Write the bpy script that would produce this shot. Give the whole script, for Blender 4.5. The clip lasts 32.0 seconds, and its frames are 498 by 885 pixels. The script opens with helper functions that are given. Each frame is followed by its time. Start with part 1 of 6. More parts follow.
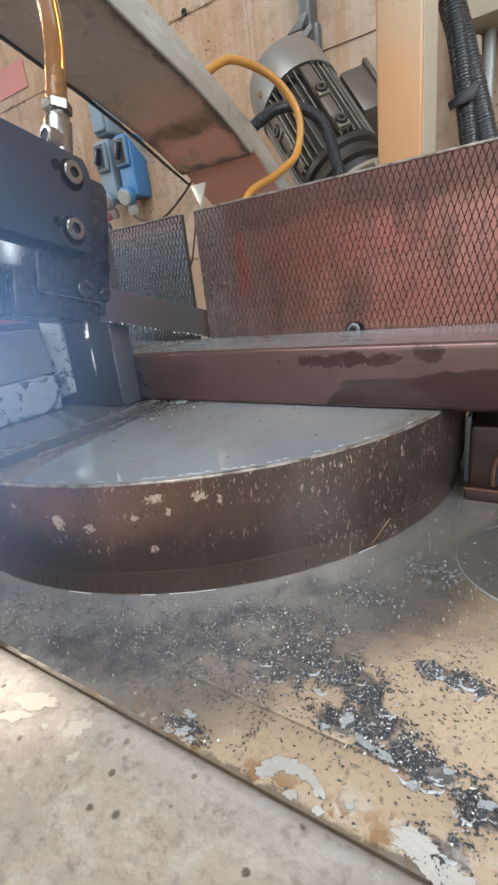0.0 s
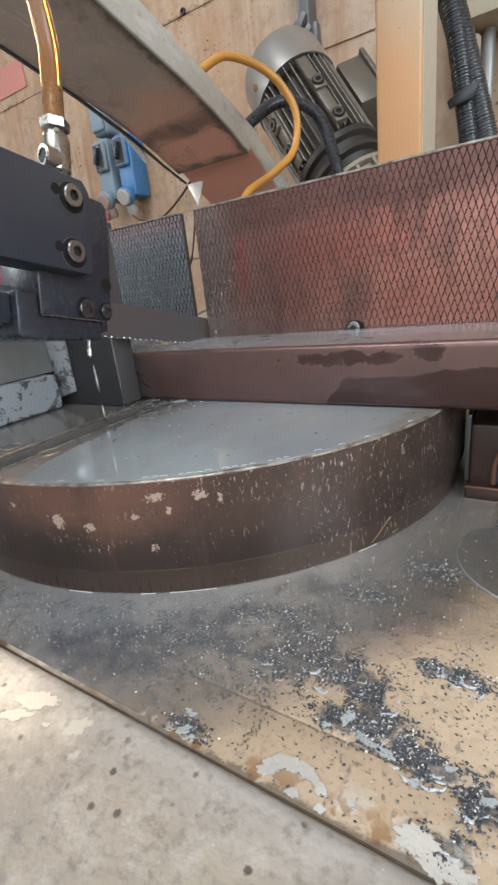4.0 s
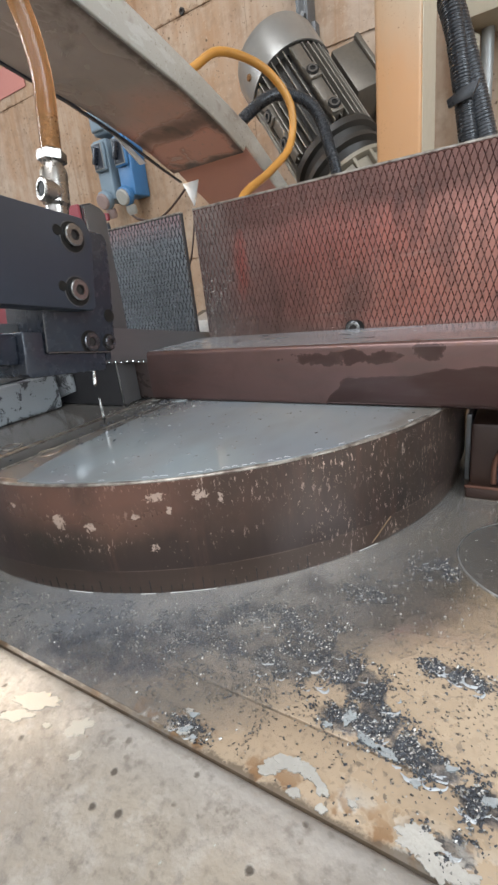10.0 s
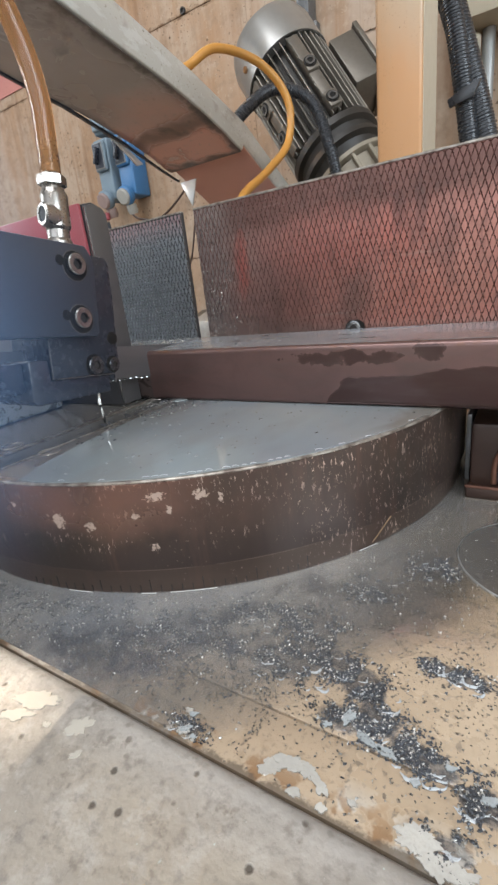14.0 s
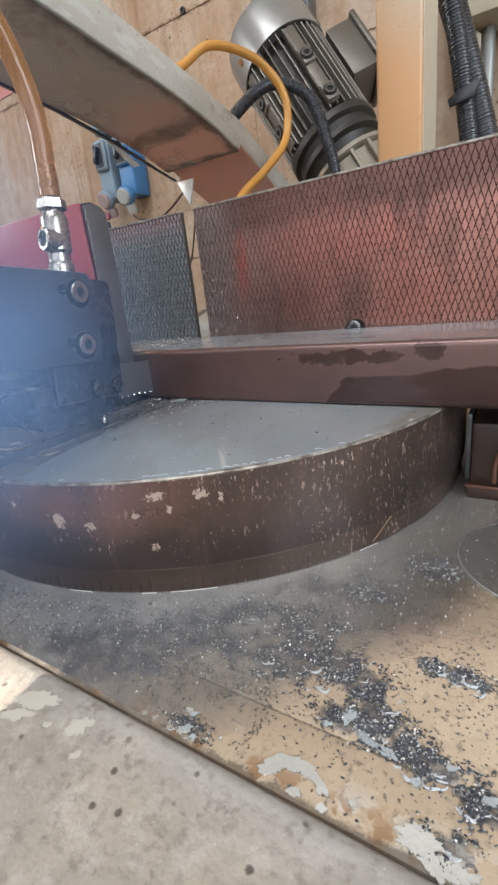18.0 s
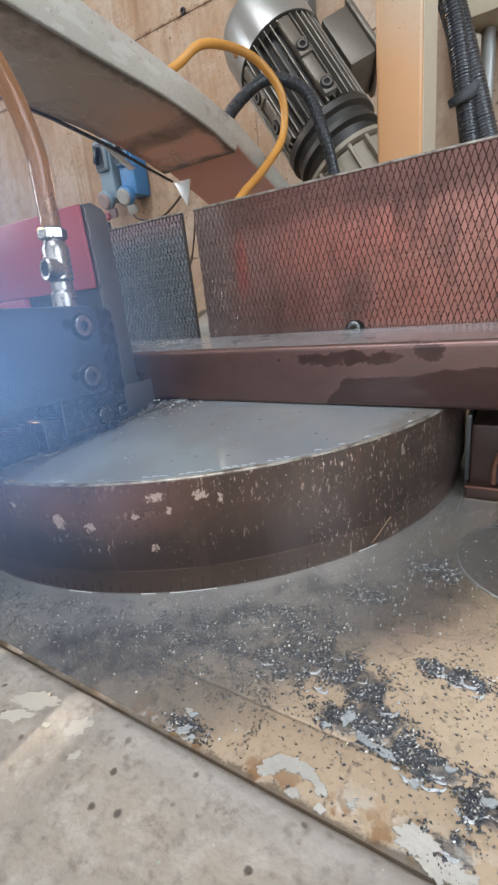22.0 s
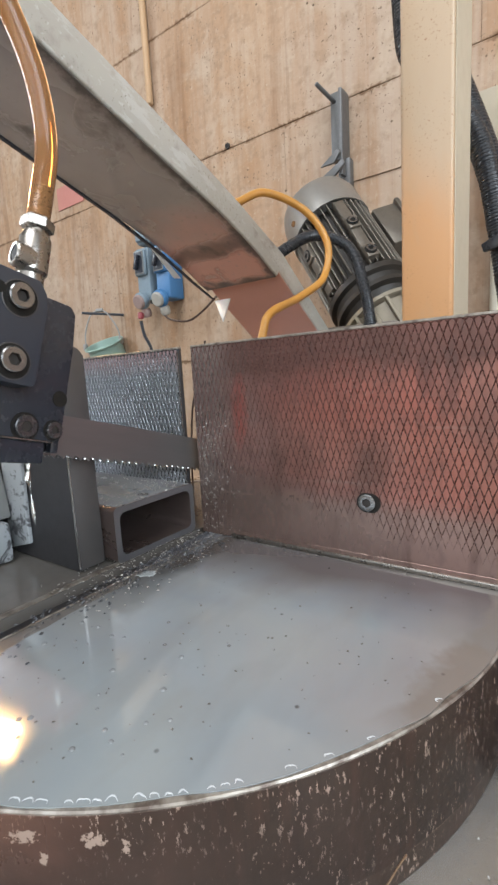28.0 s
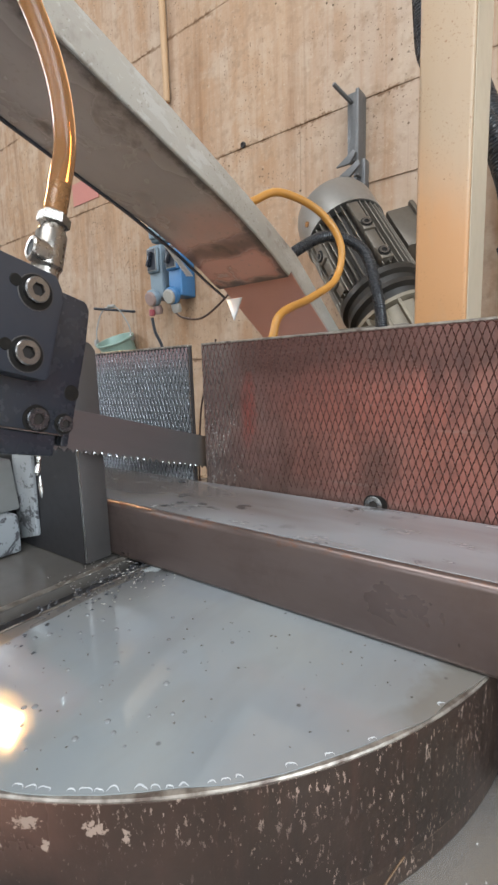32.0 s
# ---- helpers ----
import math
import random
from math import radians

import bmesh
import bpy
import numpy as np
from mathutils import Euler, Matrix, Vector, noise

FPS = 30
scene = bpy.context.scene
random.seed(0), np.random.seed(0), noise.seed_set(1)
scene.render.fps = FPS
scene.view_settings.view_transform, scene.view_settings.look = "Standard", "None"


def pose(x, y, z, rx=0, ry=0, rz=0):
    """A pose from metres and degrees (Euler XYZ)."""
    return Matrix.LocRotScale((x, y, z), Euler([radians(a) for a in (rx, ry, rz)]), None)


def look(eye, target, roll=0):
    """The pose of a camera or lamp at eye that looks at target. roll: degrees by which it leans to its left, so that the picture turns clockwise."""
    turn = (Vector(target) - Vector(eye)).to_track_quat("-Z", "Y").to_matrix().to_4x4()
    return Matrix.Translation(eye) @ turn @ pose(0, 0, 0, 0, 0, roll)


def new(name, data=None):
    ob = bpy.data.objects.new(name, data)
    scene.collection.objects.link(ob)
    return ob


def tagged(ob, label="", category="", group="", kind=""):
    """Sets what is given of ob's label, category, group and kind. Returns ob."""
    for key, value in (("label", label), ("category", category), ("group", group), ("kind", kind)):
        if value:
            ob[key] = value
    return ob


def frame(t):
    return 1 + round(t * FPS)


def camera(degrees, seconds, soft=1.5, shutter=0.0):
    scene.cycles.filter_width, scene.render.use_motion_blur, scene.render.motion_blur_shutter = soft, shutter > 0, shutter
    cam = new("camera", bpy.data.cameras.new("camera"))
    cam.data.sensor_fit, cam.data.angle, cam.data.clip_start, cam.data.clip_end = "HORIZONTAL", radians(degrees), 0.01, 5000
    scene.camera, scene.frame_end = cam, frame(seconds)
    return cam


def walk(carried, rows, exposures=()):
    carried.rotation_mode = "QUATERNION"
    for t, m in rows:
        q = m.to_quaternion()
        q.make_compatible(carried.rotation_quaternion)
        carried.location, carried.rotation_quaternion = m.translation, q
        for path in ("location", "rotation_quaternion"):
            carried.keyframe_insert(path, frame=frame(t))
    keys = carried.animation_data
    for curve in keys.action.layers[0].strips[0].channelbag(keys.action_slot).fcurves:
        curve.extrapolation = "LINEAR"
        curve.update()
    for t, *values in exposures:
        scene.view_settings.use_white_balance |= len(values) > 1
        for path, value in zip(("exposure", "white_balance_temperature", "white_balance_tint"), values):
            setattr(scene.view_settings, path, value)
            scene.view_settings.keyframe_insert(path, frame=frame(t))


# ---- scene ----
cam = camera(57.92, 32.0, soft=2.6, shutter=0.4)
PATH = [
    (0, look((0.2612, -0.3540, 0.0813), (-0.2569, 0.4384, -0.2406), -6.698)),
    (1, look((0.2609, -0.3542, 0.0810), (-0.2565, 0.4386, -0.2412), -6.732)),
    (2, look((0.2608, -0.3540, 0.0807), (-0.2566, 0.4387, -0.2417), -6.744)),
    (3.5, look((0.2608, -0.3542, 0.0806), (-0.2566, 0.4385, -0.2418), -6.799)),
    (6, look((0.2607, -0.3540, 0.0807), (-0.2567, 0.4387, -0.2418), -6.804)),
    (9, look((0.2605, -0.3542, 0.0805), (-0.2562, 0.4388, -0.2422), -6.874)),
    (12, look((0.2603, -0.3542, 0.0805), (-0.2563, 0.4388, -0.2423), -6.908)),
    (14.5, look((0.2605, -0.3543, 0.0805), (-0.2566, 0.4382, -0.2429), -6.809)),
    (17, look((0.2603, -0.3542, 0.0803), (-0.2569, 0.4381, -0.2432), -6.859)),
    (19, look((0.2605, -0.3541, 0.0803), (-0.2571, 0.4381, -0.2430), -6.831)),
    (21, look((0.2607, -0.3542, 0.0805), (-0.2567, 0.4381, -0.2427), -6.799)),
    (23, look((0.2607, -0.3541, 0.0810), (-0.2566, 0.4384, -0.2421), -6.782)),
    (25, look((0.2607, -0.3541, 0.0808), (-0.2566, 0.4383, -0.2424), -6.778)),
    (25.5, look((0.2603, -0.3544, 0.0808), (-0.2570, 0.4380, -0.2424), -6.782)),
    (27.5, look((0.2419, -0.2677, 0.1252), (-0.3287, 0.5404, -0.0209), -3.584)),
    (28, look((0.2420, -0.2675, 0.1250), (-0.3330, 0.5376, -0.0210), -3.262)),
    (28.5, look((0.2416, -0.2673, 0.1251), (-0.3361, 0.5358, -0.0210), -2.905)),
    (29, look((0.2415, -0.2676, 0.1249), (-0.3379, 0.5343, -0.0209), -2.640)),
    (29.5, look((0.2419, -0.2674, 0.1247), (-0.3403, 0.5325, -0.0204), -2.475)),
    (30, look((0.2416, -0.2672, 0.1248), (-0.3421, 0.5317, -0.0206), -2.263)),
    (30.5, look((0.2420, -0.2671, 0.1248), (-0.3437, 0.5302, -0.0209), -2.149)),
    (31, look((0.2429, -0.2688, 0.1244), (-0.3437, 0.5277, -0.0219), -1.964)),
    (31.5, look((0.2414, -0.2675, 0.1241), (-0.3464, 0.5283, -0.0209), -1.969)),
    (32, look((0.2419, -0.2687, 0.1247), (-0.3459, 0.5269, -0.0218), -1.821)),
]
walk(cam, PATH, [(0.0, 1.13, 6450, 10), (20.5, 1.13, 6450, 10), (22.0, 1.12, 6300, 10), (23.3, 1.12, 6280, 10), (24.0, 1.24, 6180, 10), (24.8, 1.14, 6480, 10), (25.5, 1.12, 6500, 10), (27.5, 1.26, 6500, 10), (30.0, 1.26, 6500, 10), (31.0, 1.21, 6500, 10), (32.0, 1.20, 6500, 10)])

# ---- light ----
world = bpy.data.worlds.new("sky")
scene.world = world
world.use_nodes = True
wn = world.node_tree.nodes
sky = wn.new("ShaderNodeTexSky")
sky.sky_type, sky.sun_disc = "NISHITA", False
sky.sun_elevation, sky.sun_rotation = radians(38), radians(-92)
world.node_tree.links.new(sky.outputs[0], wn["Background"].inputs[0])
wn["Background"].inputs[1].default_value = 0.07


def lamp(name, kind, m, energy, colour, **more):
    data = bpy.data.lights.new(name, kind)
    data.energy, data.color = energy, colour
    if kind == "AREA":
        data.shape, data.size, data.size_y = "RECTANGLE", more["size"], more["size_y"]
    else:
        data.angle = more["angle"]
    ob = new(name, data)
    ob.matrix_world = m
    return ob


SUN_FROM = Vector((-0.76, -0.03, 0.62)).normalized()
lamp("sun", "SUN", look(SUN_FROM * 10, (0, 0, 0)), 5.0, (1.0, 0.9, 0.76), angle=radians(0.55))
# fill lamps added at made-up openings: front, roof and both sides
lamp("gate_light", "AREA", look((0.6, -3.9, 1.5), (0.3, 0, 0.3)), 34, (0.94, 0.97, 1.0), size=4.4, size_y=2.4)
lamp("roof_light", "AREA", look((0.2, -1.5, 2.98), (0.2, -1.49, 0)), 52, (0.95, 0.975, 1.0), size=2.8, size_y=1.6)
lamp("west_window_light", "AREA", look((-2.95, -1.40, 1.45), (0, -1.0, 0.9)), 24, (0.84, 0.92, 1.0), size=0.95, size_y=1.05)
lamp("east_window_light", "AREA", look((2.95, -1.3, 1.2), (0, -0.9, 0.4)), 52, (0.82, 0.92, 1.0), size=2.2, size_y=1.9)


# ---- materials ----
def mix_node(nt, kind="MIX"):
    n = nt.nodes.new("ShaderNodeMix")
    n.data_type, n.blend_type = "RGBA", kind
    return n


class Mat:
    """A node material built up layer by layer."""

    def __init__(self, name, colour, rough=0.5, metal=0.0, spec=0.5):
        self.m = bpy.data.materials.new(name)
        self.m.use_nodes = True
        self.nt = self.m.node_tree
        self.b = self.nt.nodes["Principled BSDF"]
        self.b.inputs["Roughness"].default_value = rough
        self.b.inputs["Metallic"].default_value = metal
        self.b.inputs["Specular IOR Level"].default_value = spec
        self.co = self.nt.nodes.new("ShaderNodeTexCoord")
        rgb = self.nt.nodes.new("ShaderNodeRGB")
        rgb.outputs[0].default_value = (*colour, 1)
        self.out = rgb.outputs[0]
        self.rough, self.bump_out = None, None
        self.r0 = rough

    def coords(self, stretch=(1, 1, 1), turn=(0, 0, 0)):
        mp = self.nt.nodes.new("ShaderNodeMapping")
        mp.inputs["Scale"].default_value = stretch
        mp.inputs["Rotation"].default_value = [radians(a) for a in turn]
        self.nt.links.new(self.co.outputs["Object"], mp.inputs[0])
        return mp.outputs[0]

    def noise(self, scale, detail=4, stretch=(1, 1, 1), rough=0.55, warp=0.0):
        n = self.nt.nodes.new("ShaderNodeTexNoise")
        n.inputs["Scale"].default_value, n.inputs["Detail"].default_value = scale, detail
        n.inputs["Roughness"].default_value, n.inputs["Distortion"].default_value = rough, warp
        self.nt.links.new(self.coords(stretch), n.inputs["Vector"])
        return n.outputs["Fac"]

    def voronoi(self, scale, stretch=(1, 1, 1), feature="F1"):
        n = self.nt.nodes.new("ShaderNodeTexVoronoi")
        n.feature = feature
        n.inputs["Scale"].default_value = scale
        self.nt.links.new(self.coords(stretch), n.inputs["Vector"])
        return n.outputs["Distance"]

    def ramp(self, src, lo, hi, a=0.0, b=1.0):
        n = self.nt.nodes.new("ShaderNodeMapRange")
        n.inputs["From Min"].default_value, n.inputs["From Max"].default_value = lo, hi
        n.inputs["To Min"].default_value, n.inputs["To Max"].default_value = a, b
        self.nt.links.new(src, n.inputs["Value"])
        return n.outputs[0]

    def times(self, a, b, op="MULTIPLY"):
        n = self.nt.nodes.new("ShaderNodeMath")
        n.operation = op
        for k, v in enumerate((a, b)):
            if isinstance(v, (int, float)):
                n.inputs[k].default_value = v
            else:
                self.nt.links.new(v, n.inputs[k])
        return n.outputs[0]

    def axis(self, i):
        n = self.nt.nodes.new("ShaderNodeSeparateXYZ")
        self.nt.links.new(self.co.outputs["Object"], n.inputs[0])
        return n.outputs[i]

    def spot(self, i, j, a, b, ra, rb, scale=60, ragged=1.0, soft=0.5):
        """A patch round (a, b) of the axes i and j, with a ragged edge."""
        da = self.times(self.times(self.axis(i), a, "SUBTRACT"), 1 / ra)
        db = self.times(self.times(self.axis(j), b, "SUBTRACT"), 1 / rb)
        d2 = self.times(self.times(da, da), self.times(db, db), "ADD")
        return self.ramp(self.times(d2, self.times(self.times(self.noise(scale, 4, rough=0.65), 0.5, "SUBTRACT"), 4 * ragged), "ADD"), 1 + soft, 1 - soft)

    def layer(self, mask, colour, rough=None, kind="MIX"):
        n = mix_node(self.nt, kind)
        self.nt.links.new(mask, n.inputs["Factor"])
        self.nt.links.new(self.out, n.inputs["A"])
        n.inputs["B"].default_value = (*colour, 1)
        self.out = n.outputs["Result"]
        if rough is not None:
            self.roughly(mask, rough)
        return self

    def roughly(self, mask, value):
        n = self.nt.nodes.new("ShaderNodeMix")
        self.nt.links.new(mask, n.inputs[0])
        if self.rough is None:
            n.inputs[2].default_value = self.r0
        else:
            self.nt.links.new(self.rough, n.inputs[2])
        n.inputs[3].default_value = value
        self.rough = n.outputs[0]
        return self

    def bump(self, src, strength=0.3, dist=0.001):
        n = self.nt.nodes.new("ShaderNodeBump")
        n.inputs["Strength"].default_value, n.inputs["Distance"].default_value = strength, dist
        self.nt.links.new(src, n.inputs["Height"])
        if self.bump_out is not None:
            self.nt.links.new(self.bump_out, n.inputs["Normal"])
        self.bump_out = n.outputs[0]
        return self

    def done(self, metal_mask=None):
        self.nt.links.new(self.out, self.b.inputs["Base Color"])
        if self.rough is not None:
            self.nt.links.new(self.rough, self.b.inputs["Roughness"])
        if self.bump_out is not None:
            self.nt.links.new(self.bump_out, self.b.inputs["Normal"])
        if metal_mask is not None:
            self.nt.links.new(metal_mask, self.b.inputs["Metallic"])
        return self.m


def worn(name, colour, rough=0.45, metal=0.0, scale=40, dark=0.6, bump=0.15, stretch=(1, 1, 1)):
    """A plain surface with mottling at two scales, fine relief and uneven gloss."""
    k = Mat(name, colour, rough, metal)
    big, fine = k.noise(scale * 0.2, 3, stretch), k.noise(scale * 3, 5, stretch)
    k.layer(k.ramp(big, 0.35, 0.7, 0.0, 0.6), [c * dark for c in colour])
    k.layer(k.ramp(fine, 0.45, 0.75, 0.0, 0.5), [c * (dark + 0.1) for c in colour], min(1, rough + 0.15))
    k.bump(fine, bump, 0.0006)
    return k.done()


def mat_concrete_wall():
    k = Mat("board_marked_concrete", (0.357, 0.239, 0.152), 0.9)
    k.layer(k.ramp(k.noise(1.4, 4, (1, 1, 0.5)), 0.4, 0.62), (0.348, 0.261, 0.196))
    k.layer(k.ramp(k.noise(5, 6, (2.2, 1, 0.3), warp=0.6), 0.45, 0.68, 0, 0.85), (0.287, 0.161, 0.083))
    k.layer(k.ramp(k.noise(11, 6, warp=0.3), 0.5, 0.7, 0, 0.7), (0.400, 0.313, 0.235))
    k.layer(k.ramp(k.noise(42, 6), 0.5, 0.72, 0, 0.6), (0.217, 0.144, 0.091))
    k.layer(k.ramp(k.noise(75, 6, rough=0.7), 0.56, 0.7, 0, 0.6), (0.452, 0.348, 0.252))
    # rust-brown runs and shutter streaks
    k.layer(k.ramp(k.noise(9, 4, (2, 1, 0.22), warp=0.4), 0.56, 0.72, 0, 0.6), (0.183, 0.096, 0.048))
    k.layer(k.ramp(k.noise(20, 3, (2.5, 1, 0.05)), 0.6, 0.7, 0, 0.45), (0.217, 0.139, 0.087))
    # crumbled dark edges along the cast joints
    for z0 in (0.18, 0.735, 1.105):
        off = k.times(k.times(k.axis(2), z0, "SUBTRACT"), k.times(k.times(k.noise(55, 5, rough=0.7), 0.5, "SUBTRACT"), 0.035), "ADD")
        k.layer(k.times(k.ramp(k.times(off, off), 0.000035, 0.000004), k.ramp(k.noise(18, 3), 0.4, 0.55)), (0.148, 0.083, 0.044))
    k.layer(k.ramp(k.noise(24, 4, (3.5, 1, 0.09)), 0.52, 0.72, 0, 0.28), (0.270, 0.148, 0.074))
    # pits
    pits = k.times(k.ramp(k.voronoi(40), 0.13, 0.06), k.ramp(k.noise(7, 3), 0.52, 0.62))
    k.layer(pits, (0.087, 0.052, 0.030))
    tiny = k.times(k.ramp(k.noise(150, 3), 0.62, 0.68), k.ramp(k.noise(9, 3), 0.44, 0.6))
    k.layer(tiny, (0.104, 0.065, 0.039))
    k.bump(k.noise(60, 6), 0.5, 0.004).bump(k.noise(9, 3), 0.4, 0.012).bump(k.times(pits, -1.0), 0.8, 0.005)
    return k.done()


def mat_fence():
    k = Mat("stained_machined_steel", (0.245, 0.140, 0.122), 0.28, 0.7)
    k.layer(k.ramp(k.noise(9, 4, (1, 1, 0.6), warp=0.4), 0.38, 0.66), (0.315, 0.127, 0.100), 0.30)
    k.layer(k.ramp(k.noise(23, 5, (1, 1, 0.4)), 0.50, 0.70, 0, 0.85), (0.125, 0.070, 0.058), 0.42)
    # darker band along the top, greyer steel beside the slot, red reflections painted as smears
    k.layer(k.times(k.ramp(k.times(k.axis(2), k.times(k.noise(30, 3), 0.014), "ADD"), 0.122, 0.136), k.ramp(k.noise(14, 3), 0.3, 0.6, 0.6, 0.95)), (0.098, 0.050, 0.041), 0.38)
    grey_end = k.ramp(k.times(k.axis(0), k.times(k.noise(16, 4), 0.08), "ADD"), 0.100, 0.060)
    k.layer(k.times(grey_end, 0.9), (0.255, 0.208, 0.190), 0.26)
    k.layer(k.times(k.ramp(k.times(k.axis(2), k.times(k.noise(20, 4, (0.4, 1, 1)), 0.012), "ADD"), 0.052, 0.040), 0.7), (0.22, 0.170, 0.145), 0.3)
    # red sheen of reflections, put into the steel's colour as patches
    k.layer(k.times(k.spot(0, 2, 0.0440, 0.100, 0.006, 0.022, 110, 1.1, 0.95), 0.6), (0.40, 0.08, 0.06), 0.3)
    k.layer(k.times(k.spot(0, 2, 0.13, 0.105, 0.055, 0.022, 30, 0.5, 0.8), 0.55), (0.30, 0.100, 0.078), 0.3)
    k.layer(k.times(k.spot(0, 2, 0.225, 0.085, 0.028, 0.040, 30, 0.5, 0.8), 0.55), (0.31, 0.145, 0.115), 0.3)
    k.layer(k.times(k.spot(0, 2, 0.045, 0.005, 0.11, 0.040, 30, 0.4, 0.7), 0.8), (0.21, 0.140, 0.117), 0.24)
    # soaked dark bars and smears
    for x, z, rx, rz, most in ((0.176, 0.119, 0.005, 0.012, 0.55), (0.190, 0.118, 0.004, 0.020, 0.45), (0.207, 0.095, 0.008, 0.020, 0.35)):
        k.layer(k.times(k.spot(0, 2, x, z, rx, rz, 90, 0.5, 0.7), most), (0.062, 0.040, 0.037), 0.4)
    k.layer(k.ramp(k.noise(70, 5, (1.6, 1, 0.35), rough=0.65), 0.52, 0.70, 0, 0.5), (0.085, 0.050, 0.042), 0.45)
    k.layer(k.ramp(k.noise(160, 5, (1, 1, 0.5)), 0.5, 0.75, 0, 0.45), (0.08, 0.055, 0.048), 0.5)
    scuff = k.ramp(k.noise(60, 4, (0.2, 1, 4)), 0.64, 0.72, 0, 0.35)
    k.layer(scuff, (0.27, 0.20, 0.17), 0.4)
    k.bump(k.noise(420, 3, (1, 1, 0.3)), 0.12, 0.0004)
    return k.done()


def mat_disc_side():
    k = Mat("rusty_disc_rim", (0.050, 0.041, 0.034), 0.34, 0.55)
    k.layer(k.ramp(k.noise(14, 5, (1, 1, 0.5), warp=0.3), 0.38, 0.62, 0, 0.8), (0.080, 0.052, 0.041), 0.30)
    k.layer(k.ramp(k.noise(120, 4, (1, 1, 0.12)), 0.46, 0.70, 0, 0.6), (0.048, 0.034, 0.028), 0.42)
    # coppery reflected sheen painted in under the upper edge; darker towards the foot
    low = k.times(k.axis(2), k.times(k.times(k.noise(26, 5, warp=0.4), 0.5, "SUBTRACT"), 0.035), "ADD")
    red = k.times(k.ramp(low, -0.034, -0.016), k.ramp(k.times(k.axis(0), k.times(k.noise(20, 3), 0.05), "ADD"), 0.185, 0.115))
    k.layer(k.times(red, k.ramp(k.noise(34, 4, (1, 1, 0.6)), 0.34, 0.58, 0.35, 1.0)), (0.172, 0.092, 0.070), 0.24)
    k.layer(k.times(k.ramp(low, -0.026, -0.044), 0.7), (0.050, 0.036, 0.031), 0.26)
    k.layer(k.ramp(k.times(k.axis(0), k.times(k.noise(12, 3), 0.05), "ADD"), 0.062, 0.035, 0, 0.75), (0.062, 0.042, 0.040), 0.3)
    k.layer(k.times(k.ramp(k.noise(70, 5, (1, 1, 0.10), rough=0.6), 0.54, 0.66), 0.55), (0.105, 0.060, 0.046), 0.3)
    k.layer(k.times(k.ramp(k.axis(2), -0.0500, -0.0508), 0.6), (0.088, 0.060, 0.046), 0.3)
    k.layer(k.times(k.ramp(k.axis(2), -0.0488, -0.0494), k.times(k.ramp(k.axis(2), -0.0508, -0.0500), k.ramp(k.noise(40, 3), 0.4, 0.6))), (0.155, 0.112, 0.088), 0.35)
    chip = (0.42, 0.315, 0.255)
    # flaked blotches
    for x, z, rx, rz in ((0.0545, -0.0205, 0.0055, 0.0075), (0.0712, -0.0235, 0.0042, 0.0045), (0.0945, -0.0185, 0.0030, 0.0032), (0.1004, -0.0364, 0.0036, 0.0038), (0.1042, -0.0085, 0.0075, 0.0040),
                         (0.1098, -0.0160, 0.0022, 0.0040), (0.1232, -0.0095, 0.0055, 0.0042), (0.1310, -0.0130, 0.0018, 0.0050), (0.0270, -0.0130, 0.0030, 0.0030)):
        k.layer(k.spot(0, 2, x, z, rx * 0.52, rz * 0.52, 520, 2.1, 0.25), chip, 0.55)
    # drawn-out pale flecks below the upper edge and a broken row lower down
    tall = k.ramp(k.noise(560, 5, (1, 1, 0.36), 0.68), 0.590, 0.62)
    upper = k.times(k.ramp(k.axis(2), -0.024, -0.008), k.ramp(k.noise(30, 3), 0.40, 0.52))
    row = k.times(k.ramp(k.times(low, -0.033, "SUBTRACT"), -0.006, 0.0), k.ramp(k.times(low, -0.033, "SUBTRACT"), 0.007, 0.001))
    where = k.times(k.times(upper, k.ramp(k.axis(0), 0.07, 0.11)), k.times(k.times(row, k.ramp(k.noise(40, 3), 0.50, 0.56)), k.ramp(k.axis(0), 0.20, 0.15)), "MAXIMUM")
    far = k.times(k.ramp(k.axis(0), 0.150, 0.185), k.ramp(k.noise(38, 3), 0.40, 0.55))
    k.layer(k.times(tall, k.times(where, far, "MAXIMUM")), chip, 0.55)
    grit = k.times(k.ramp(k.noise(620, 3, (1, 1, 0.6)), 0.66, 0.70), k.ramp(k.noise(22, 2), 0.45, 0.6))
    k.layer(grit, (0.25, 0.19, 0.15), 0.6)
    k.bump(k.noise(260, 4), 0.14, 0.0006).bump(k.noise(60, 3, (1, 1, 0.15)), 0.10, 0.0008)
    return k.done()


def mat_disc_top():
    k = Mat("ground_steel_table", (0.21, 0.195, 0.18), 0.25, 0.35)
    k.layer(k.ramp(k.noise(12, 4), 0.4, 0.65, 0, 0.7), (0.15, 0.13, 0.112), 0.35)
    k.layer(k.ramp(k.noise(180, 4, (0.2, 1, 1)), 0.5, 0.7, 0, 0.4), (0.14, 0.125, 0.115))
    k.bump(k.noise(300, 3), 0.06, 0.0004)
    return k.done()


